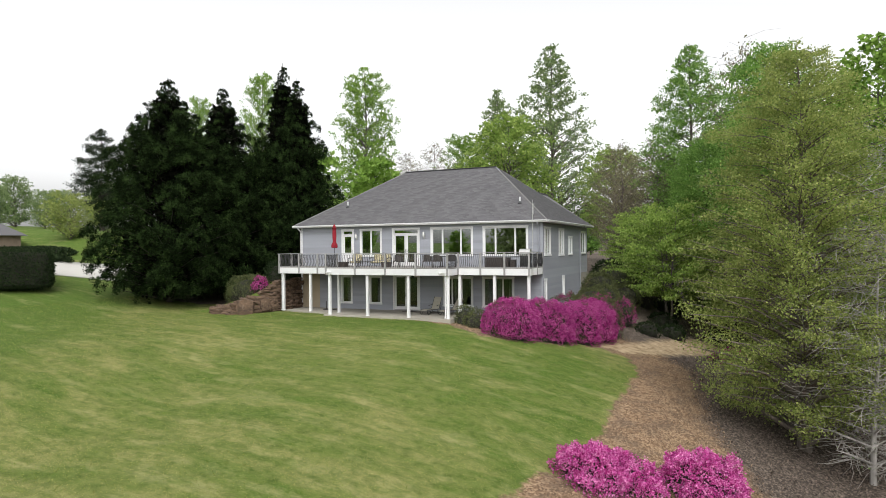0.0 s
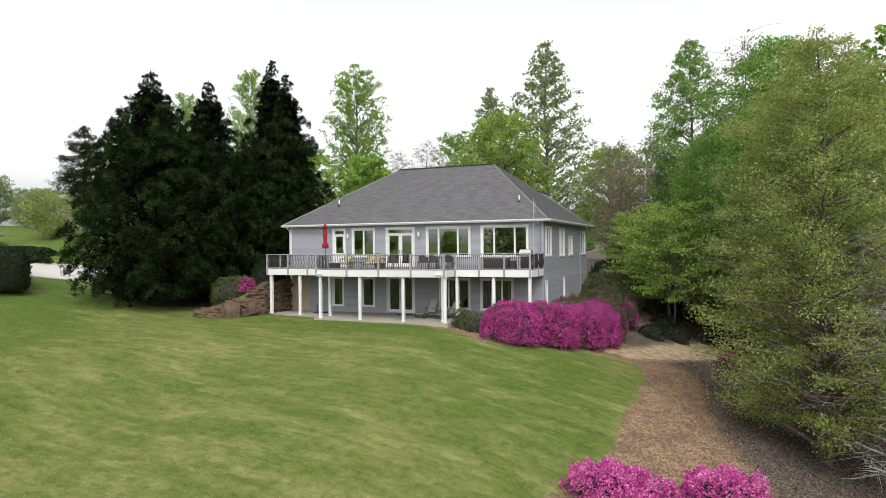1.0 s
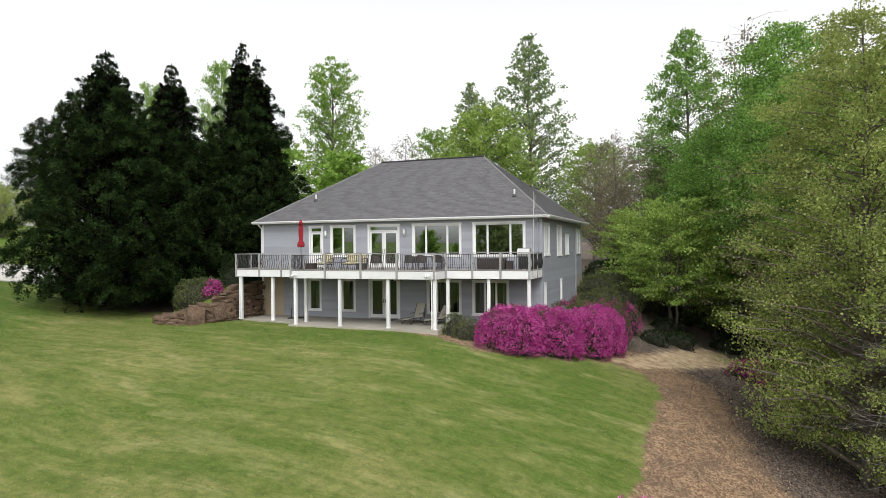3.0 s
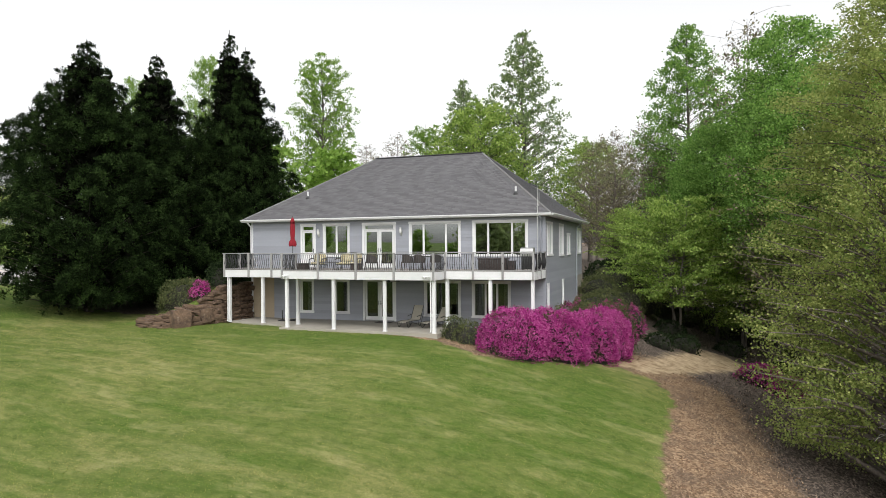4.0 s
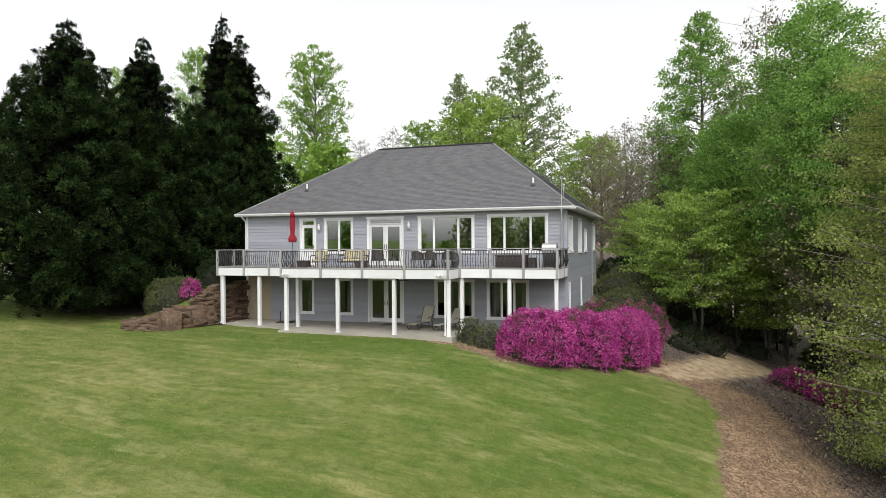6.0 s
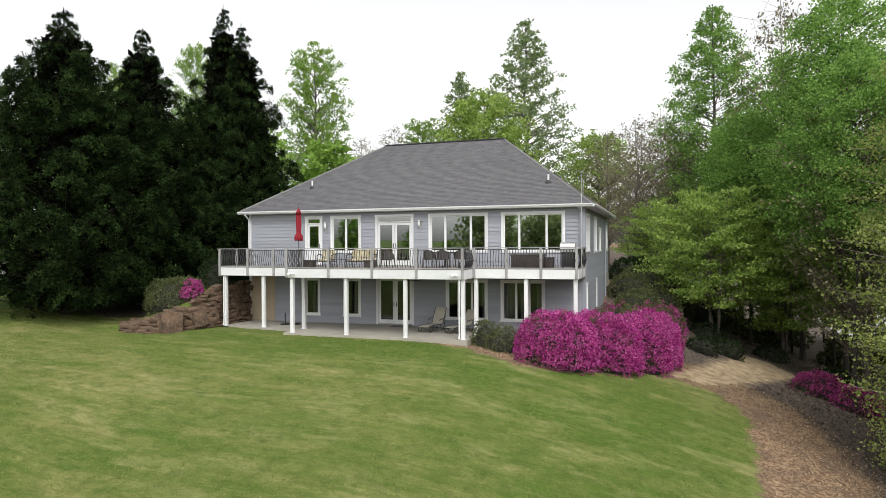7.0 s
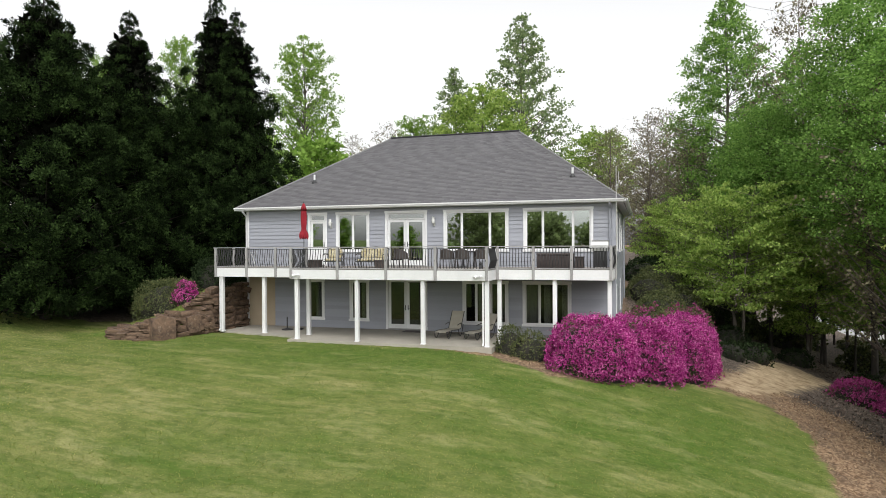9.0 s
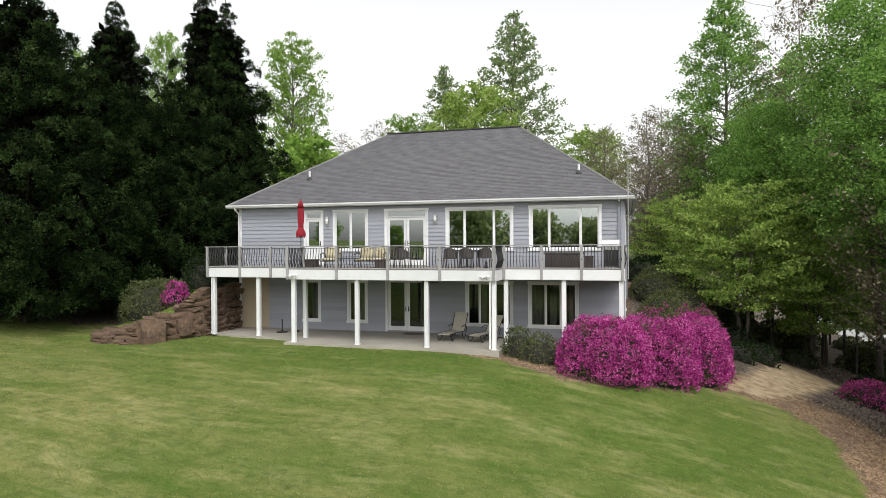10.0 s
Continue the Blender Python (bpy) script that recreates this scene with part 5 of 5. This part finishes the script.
shared("boulder", STONES[2], stone_wall, pose(-2.22, -5.28, 0.4, 6, -3, -118) @ Matrix.Diagonal((1.15, 0.6, 1.1, 1)))
shared("boulder", STONES[5], stone_wall, pose(-1.75, -3.85, 0.5, 3, 8, -115) @ Matrix.Diagonal((0.8, 0.5, 0.9, 1)))
for k in range(14):
    px, py = -4.9 + 2.6 * wr.random(), -5.7 + 0.8 * wr.random()
    shared("stone", wr.choice(STONES), stone_wall, pose(px, py, float(height(px, py)) + 0.06, wr.uniform(-8, 8), wr.uniform(-8, 8), wr.uniform(0, 360)) @ Matrix.Diagonal((wr.uniform(0.35, 0.75), wr.uniform(0.3, 0.5), wr.uniform(0.14, 0.24), 1)))

# ---- fixtures on the house ----
def sconce(x, z):
    e = thing("wall_lantern", "grey metal wall lantern with frosted glass", "lantern", (x, -0.03, z), group="wall lanterns")
    part("back_plate", box(-0.06, 0.06, -0.025, 0.0, -0.16, 0.16, 0.01), M_STEEL, e)
    part("arm", tube([(0, -0.02, -0.05), (0, -0.1, -0.1), (0, -0.15, -0.02)], 0.012, 6), M_STEEL, e)
    part("glass", lathe([(0.05, -0.02), (0.075, 0.1), (0.07, 0.18), (0.04, 0.24)], 10, at=(0, -0.15, 0)), M_LAMPGLASS, e)
    part("cap", lathe([(0.085, 0.235), (0.06, 0.28), (0.015, 0.31)], 10, at=(0, -0.15, 0)), M_STEEL, e)


sconce(3.45, 5.12)
sconce(8.83, 5.15)


def floodlight(x, y):
    e = thing("floodlight", "white twin security floodlight on the fascia", "floodlight", (x, y, 2.82), group="floodlights")
    part("base", box(-0.06, 0.06, -0.03, 0.0, -0.06, 0.06, 0.01), M_WHITE, e)
    for s in (-1, 1):
        h = part("lamp_head", tube([(s * 0.03, -0.03, 0), (s * 0.09, -0.08, 0.02), (s * 0.14, -0.19, -0.03), (s * 0.15, -0.21, -0.04)], [0.02, 0.045, 0.07, 0.072], 10), M_WHITE, e)


floodlight(12.05, YM - 0.02)
floodlight(3.95, YM - 0.02)
mast = thing("mast", "thin grey metal mast with a small aerial", "mast", (17.26, -2.75, 2.7))
part("pole", tube([(0, 0, 0), (0, 0, 4.45)], 0.014, 8), M_STEEL, mast)
part("aerial", tube([(-0.05, 0, 3.55), (0.07, 0, 3.6), (0.09, 0, 4.25)], 0.013, 6), M_STEEL, mast)
fan = thing("ceiling_fan", "dark ceiling fan under the deck", "fan", (8.9, -2.0, 2.45))
part("rod", tube([(0, 0, 0), (0, 0, 0.33)], 0.015, 6), M_IRON, fan)
part("motor", lathe([(0.06, -0.08), (0.11, -0.05), (0.11, 0.03), (0.05, 0.07)], 14), M_IRON, fan)
for k in range(4):
    bm = box(0.12, 0.62, -0.06, 0.06, -0.012, 0.0, 0.004)
    bmesh.ops.rotate(bm, verts=bm.verts[:], matrix=Euler((0.15, 0, k * math.pi / 2 + 0.4)).to_matrix())
    part("blade", bm, M_BROWNBOX, fan)


def curtain(x, wide, z0, z1, lot):
    """A hanging curtain in soft folds behind a window."""
    n, v = 26, []
    for i in range(n):
        u = i / (n - 1)
        d = 0.32 + 0.035 * math.sin(u * wide * 38 + lot)
        v += [(x + u * wide, d, z0), (x + u * wide, d + 0.012, z1)]
    i = np.arange(0, 2 * n - 2, 2)
    ob = array_mesh("curtain", np.array(v), np.stack([i, i + 2, i + 3, i + 1], 1), M_CURTAIN, None, True)
    so = ob.modifiers.new("cloth", "SOLIDIFY")
    so.thickness = 0.006
    tagged(ob, "pale curtain hanging inside a window", "curtain", "curtains")


for x, w, a, b in ((2.4, 0.35, 0.1, 2.5), (13.05, 0.75, 0.1, 2.5), (13.95, 0.3, 0.1, 2.5), (14.75, 0.5, 0.1, 2.5), (10.9, 0.22, 0.1, 2.5), (12.0, 0.4, 0.1, 2.5), (4.95, 0.5, 0.1, 2.5)):
    curtain(x, w, a, b, x)

# ---- on the deck ----
DZ = FLOOR2 - 0.012
umb = thing("patio_umbrella", "closed red patio umbrella on a dark pole", "umbrella", (3.98, -3.7, DZ))
umb.matrix_basis = umb.matrix_basis @ Matrix.Diagonal((0.78, 0.78, 0.955, 1))
part("base", lathe([(0.26, 0), (0.26, 0.05), (0.06, 0.09), (0.04, 0.3)], 16), M_IRON, umb)
part("pole", tube([(0, 0, 0.05), (0, 0, 3.05)], 0.024, 8), M_IRON, umb)
sides = 32
prof = [(0.19, 1.40), (0.235, 1.48), (0.215, 1.62), (0.13, 1.76), (0.12, 1.85), (0.145, 2.1), (0.15, 2.4), (0.13, 2.66), (0.125, 2.70), (0.165, 2.68), (0.12, 2.88), (0.05, 2.99), (0.02, 3.02)]
bm = bmesh.new()
rings = []
for r, z in prof:
    ring = []
    for k in range(sides):
        t = k * math.tau / sides
        rr2 = r * (1 + 0.2 * math.cos(8 * t) * (1 if z < 2.7 else 0.3))
        ring.append(bm.verts.new((rr2 * math.cos(t), rr2 * math.sin(t), z - (0.05 * math.cos(8 * t) if z < 1.45 else 0))))
    rings.append(ring)
for a, b in zip(rings, rings[1:]):
    for k in range(sides):
        bm.faces.new((a[k], a[(k + 1) % sides], b[(k + 1) % sides], b[k])).smooth = True
bm.faces.new(rings[-1])
part("canopy", bm, M_RED, umb, "gathered red canvas canopy")
part("finial", lathe([(0.02, 3.02), (0.03, 3.06), (0.008, 3.1)], 10), M_IRON, umb)


def pillow(x0, x1, y0, y1, z0, z1):
    bm = box(x0, x1, y0, y1, z0, z1)
    bmesh.ops.subdivide_edges(bm, edges=bm.edges[:], cuts=3, use_grid_fill=True)
    c = Vector(((x0 + x1) / 2, (y0 + y1) / 2, (z0 + z1) / 2))
    h = Vector(((x1 - x0) / 2, (y1 - y0) / 2, (z1 - z0) / 2))
    for v in bm.verts:
        q = Vector(((v.co.x - c.x) / h.x, (v.co.y - c.y) / h.y, (v.co.z - c.z) / h.z))
        e = sorted(abs(a) for a in q)
        k = 1 - 0.16 * max(0, e[1] - 0.3) ** 1.5 - 0.1 * max(0, e[0] - 0.3)
        v.co = c + Vector((q.x * h.x * k, q.y * h.y * k, q.z * h.z * k))
    for f in bm.faces:
        f.smooth = True
    return bm


def sofa(name, label, x, y, wide, seats, turn=0.0):
    e = thing(name, label, "sofa" if seats > 1 else "chair", (x, y, DZ), turn)
    w = wide / 2
    for a in (-w, w):
        part("arm_frame", tube([(a, -0.36, 0), (a, -0.38, 0.3), (a, -0.36, 0.56), (a, -0.1, 0.62), (a, 0.3, 0.6), (a, 0.36, 0.0)], 0.017, 6), M_IRON, e)
        part("armrest", tube([(a, -0.36, 0.57), (a, -0.1, 0.63), (a, 0.3, 0.61)], 0.028, 6), M_IRON, e)
    part("seat_frame", box(-w, w, -0.36, 0.34, 0.26, 0.29, 0.008), M_IRON, e)
    part("back_frame", tube([(-w, 0.32, 0.28), (-w, 0.42, 0.86), (-w * 0.5, 0.44, 0.92), (0, 0.44, 0.95), (w * 0.5, 0.44, 0.92), (w, 0.42, 0.86), (w, 0.32, 0.28)], 0.017, 6), M_IRON, e)
    s = wide / seats
    for k in range(seats):
        a = -w + k * s
        part("seat_cushion", pillow(a + 0.02, a + s - 0.02, -0.36, 0.28, 0.29, 0.42), M_CUSHION, e)
        part("back_cushion", pillow(a + 0.02, a + s - 0.02, 0.22, 0.37, 0.42, 0.88), M_CUSHION, e)
    return e


sofa("garden_sofa", "dark metal garden sofa with yellow patterned cushions", 6.45, -1.9, 1.35, 2)
sofa("garden_chair", "dark metal garden chair with yellow patterned cushions", 4.55, -2.0, 0.75, 1, 8)


def stool_box(x, y, w):
    e = thing("planter_box", "dark brown square resin planter", "planter", (x, y, DZ), group="planters")
    part("body", box(-w / 2, w / 2, -0.22, 0.22, 0.0, 0.34, 0.02), M_BROWNBOX, e)
    part("rim", box(-w / 2 - 0.02, w / 2 + 0.02, -0.24, 0.24, 0.3, 0.36, 0.01), M_BROWNBOX, e)


stool_box(3.68, -2.2, 0.56)
stool_box(7.05, -2.2, 0.52)
table = thing("coffee_table", "low dark metal coffee table", "table", (5.75, -2.9, DZ))
part("tabletop", box(-0.5, 0.5, -0.28, 0.28, 0.4, 0.43, 0.01), M_IRON, table)
for a in (-0.45, 0.45):
    for b in (-0.23, 0.23):
        part("leg", tube([(a, b, 0), (a * 0.85, b * 0.9, 0.2), (a, b, 0.41)], 0.015, 6), M_IRON, table)


def wicker_chair(x, y, turn, first=None):
    if first:
        return copy_thing(first, pose(x, y, DZ, 0, 0, turn))
    e = thing("wicker_chair", "dark brown wicker armchair with a rounded back", "chair", (x, y, DZ), turn, group="wicker chairs")
    part("seat", box(-0.27, 0.27, -0.25, 0.27, 0.38, 0.45, 0.02), M_WICKER, e)
    bm = bmesh.new()
    pr = []
    for i in range(13):
        t = math.pi * i / 12
        xx, yy = -0.31 * math.cos(t), -0.05 + 0.36 * math.sin(t)
        top = 0.64 + 0.2 * math.sin(t)
        for (q, z) in ((1.0, 0.4), (1.0, top), (0.9, top), (0.9, 0.4)):
            pr.append(bm.verts.new((xx * q, (yy + 0.05) * q - 0.05, z)))
    for i in range(12):
        for k in range(4):
            bm.faces.new((pr[4 * i + k], pr[4 * i + (k + 1) % 4], pr[4 * i + 4 + (k + 1) % 4], pr[4 * i + 4 + k]))
    bm.faces.new(pr[:4])
    bm.faces.new(pr[-4:][::-1])
    part("backrest", bm, M_WICKER, e)
    for a in (-0.24, 0.24):
        for b in (-0.22, 0.24):
            part("leg", tube([(a * 1.08, b * 1.08, 0), (a, b, 0.4)], 0.022, 6), M_WICKER, e)
    return e


w1 = wicker_chair(10.12, -2.2, 180)
wicker_chair(10.8, -2.2, 186, w1)
wicker_chair(7.95, -2.1, 170, w1)
wicker_chair(11.35, -1.2, 200, w1)
dt = thing("dining_table", "dark round deck table", "table", (10.6, -1.3, DZ))
part("tabletop", lathe([(0.6, 0.7), (0.62, 0.72), (0.6, 0.74)], 24), M_IRON, dt)
part("pedestal", lathe([(0.28, 0), (0.26, 0.03), (0.05, 0.08), (0.05, 0.7)], 14), M_IRON, dt)
chest = thing("storage_chest", "long dark brown deck storage chest", "chest", (14.78, -1.9, DZ))
part("body", box(-0.74, 0.74, -0.3, 0.3, 0.02, 0.56, 0.015), M_BROWNBOX, chest)
part("lid", box(-0.77, 0.77, -0.33, 0.33, 0.56, 0.64, 0.02), M_BROWNBOX, chest)
side_box = thing("side_table", "small dark brown side table", "table", (15.75, -1.85, DZ))
part("top", box(-0.2, 0.2, -0.2, 0.2, 0.46, 0.5, 0.01), M_BROWNBOX, side_box)
part("body", box(-0.17, 0.17, -0.17, 0.17, 0, 0.46, 0.01), M_BROWNBOX, side_box)
grill = thing("gas_grill", "black gas grill with a pale steel hood", "grill", (16.6, -2.05, DZ))
part("cabinet", box(-0.27, 0.27, -0.25, 0.25, 0.08, 0.72, 0.015), M_IRON, grill)
part("firebox", box(-0.33, 0.33, -0.28, 0.28, 0.72, 0.86, 0.02), M_STEEL, grill)
bm = bmesh.new()
hood = [(-0.28, 0.0), (-0.27, 0.12), (-0.18, 0.24), (-0.02, 0.3), (0.14, 0.28), (0.25, 0.16), (0.28, 0.0)]
ends = [[bm.verts.new((s * 0.33, y, 0.86 + z)) for y, z in hood] for s in (-1, 1)]
for k in range(len(hood) - 1):
    bm.faces.new((ends[0][k], ends[1][k], ends[1][k + 1], ends[0][k + 1]))
bm.faces.new(ends[0][::-1])
bm.faces.new(ends[1])
bmesh.ops.recalc_face_normals(bm, faces=bm.faces)
hd = part("hood", bm, M_STEEL, grill, "pale curved steel hood")
part("handle", tube([(-0.24, -0.3, 0.95), (-0.24, -0.34, 0.96), (0.24, -0.34, 0.96), (0.24, -0.3, 0.95)], 0.013, 6), M_STEEL, hd)
for a in (-0.55, 0.34):
    part("side_shelf", box(a, a + 0.21, -0.22, 0.22, 0.8, 0.83, 0.008), M_IRON, grill)
for a in (-0.24, 0.24):
    part("caster", tube([(a - 0.02, -0.2, 0.04), (a + 0.02, -0.2, 0.04)], 0.04, 10), M_IRON, grill)
    part("caster", tube([(a - 0.02, 0.2, 0.04), (a + 0.02, 0.2, 0.04)], 0.04, 10), M_IRON, grill)
fig = thing("garden_ornament", "small dark ornament on the deck", "ornament", (11.72, -2.6, DZ))
part("body", lathe([(0.07, 0), (0.09, 0.06), (0.05, 0.16), (0.065, 0.22), (0.02, 0.3)], 10), M_IRON, fig)
planter = thing("plant_stand", "white folding frame behind the railing", "frame", (-0.3, -1.0, DZ))
for a, b in ((-0.25, 0.05), (0.05, -0.25)):
    part("leg", tube([(a, 0, 0), (b, 0, 0.72)], 0.014, 6), M_STEEL, planter)
part("crossbar", tube([(-0.25, 0, 0.7), (0.1, 0, 0.72)], 0.014, 6), M_STEEL, planter)

# ---- on the patio ----
def chaise(x, y, turn, back):
    e = thing("chaise_longue", "taupe sling chaise longue on a dark curved frame", "chaise longue", (x, y, 0.03), turn, group="patio chaises")
    seat = [(-0.95, 0.3), (-0.5, 0.33), (0.0, 0.31), (0.3, 0.33)]
    ca, sa = math.cos(radians(back)), math.sin(radians(back))
    rest = [(0.3, 0.33), (0.3 + 0.4 * ca, 0.33 + 0.4 * sa), (0.3 + 0.82 * ca, 0.33 + 0.82 * sa)]
    for nm, pts in (("seat", seat), ("backrest", rest)):
        bm = bmesh.new()
        row = [[bm.verts.new((u, s * 0.3, z - d)) for u, z in pts] for s in (-1, 1) for d in (0, 0.02)]
        for k in range(len(pts) - 1):
            bm.faces.new((row[0][k], row[0][k + 1], row[2][k + 1], row[2][k]))
            bm.faces.new((row[1][k], row[3][k], row[3][k + 1], row[1][k + 1]))
            bm.faces.new((row[0][k], row[1][k], row[1][k + 1], row[0][k + 1]))
            bm.faces.new((row[2][k], row[2][k + 1], row[3][k + 1], row[3][k]))
        bm.faces.new([row[j][0] for j in (0, 2, 3, 1)])
        bm.faces.new([row[j][-1] for j in (0, 1, 3, 2)])
        p = part(nm, bm, M_SLING, e)
        for s in (-1, 1):
            part("side_rail", tube([(u, s * 0.315, z) for u, z in pts], 0.017, 6), M_IRON, p)
    for s in (-1, 1):
        part("front_leg", tube([(-0.9, s * 0.315, 0.3), (-0.86, s * 0.315, 0.1), (-0.76, s * 0.315, 0.018), (-0.62, s * 0.315, 0.1), (-0.5, s * 0.315, 0.32)], 0.017, 6), M_IRON, e)
        part("rear_leg", tube([(0.1, s * 0.315, 0.3), (0.14, s * 0.315, 0.1), (0.24, s * 0.315, 0.018), (0.38, s * 0.315, 0.1), (0.52, s * 0.315, 0.5), (0.3, s * 0.315, 0.58), (0.0, s * 0.315, 0.52)], 0.017, 6), M_IRON, e)
        part("prop", tube([(0.38, s * 0.3, 0.12), (0.85, s * 0.3, 0.018)], 0.014, 6), M_IRON, e)
    return e


chaise(10.1, -1.55, 76, 66)
chaise(11.55, -1.65, 66, 55)
stand = thing("umbrella_stand", "black umbrella base with a short tube on the patio", "stand", (1.75, -1.4, 0.03))
part("base", lathe([(0.27, 0), (0.27, 0.04), (0.1, 0.07), (0.03, 0.1)], 16), M_IRON, stand)
part("tube", tube([(0, 0, 0.08), (0, 0, 0.62)], 0.028, 8), M_IRON, stand)
tray = thing("saucer", "dark shallow dish on the patio", "dish", (2.3, -1.2, 0.03))
part("dish", lathe([(0.16, 0), (0.22, 0.06), (0.2, 0.06), (0.14, 0.02)], 16), M_IRON, tray)
mat_ = thing("doormat", "dark rectangular doormat at the patio door", "doormat", (7.9, -0.5, 0.03))
part("pile", box(-0.45, 0.45, -0.28, 0.28, 0, 0.02, 0.006), M_BROWNBOX, mat_)

# ---- neighbouring outbuilding ----
shed = thing("outbuilding", "brown-boarded outbuilding with a grey hipped roof", "outbuilding", (-51.4, 5.0, 3.7), -20)
part("wall", box(-6, 6, -4, 4, -0.8, 2.5), M_BRICKWALL, shed)
bm = bmesh.new()
vs = [bm.verts.new(c) for c in ((-6.6, -4.6, 2.45), (6.6, -4.6, 2.45), (6.6, 4.6, 2.45), (-6.6, 4.6, 2.45), (-3, 0, 5.2), (3, 0, 5.2))]
for q in ((0, 1, 5, 4), (1, 2, 5), (2, 3, 4, 5), (3, 0, 4), (3, 2, 1, 0)):
    bm.faces.new([vs[k] for k in q])
part("roof", bm, M_ROOF, shed)
part("window", box(5.98, 6.03, -0.6, 0.6, 0.9, 2.0), M_GLASS, shed)
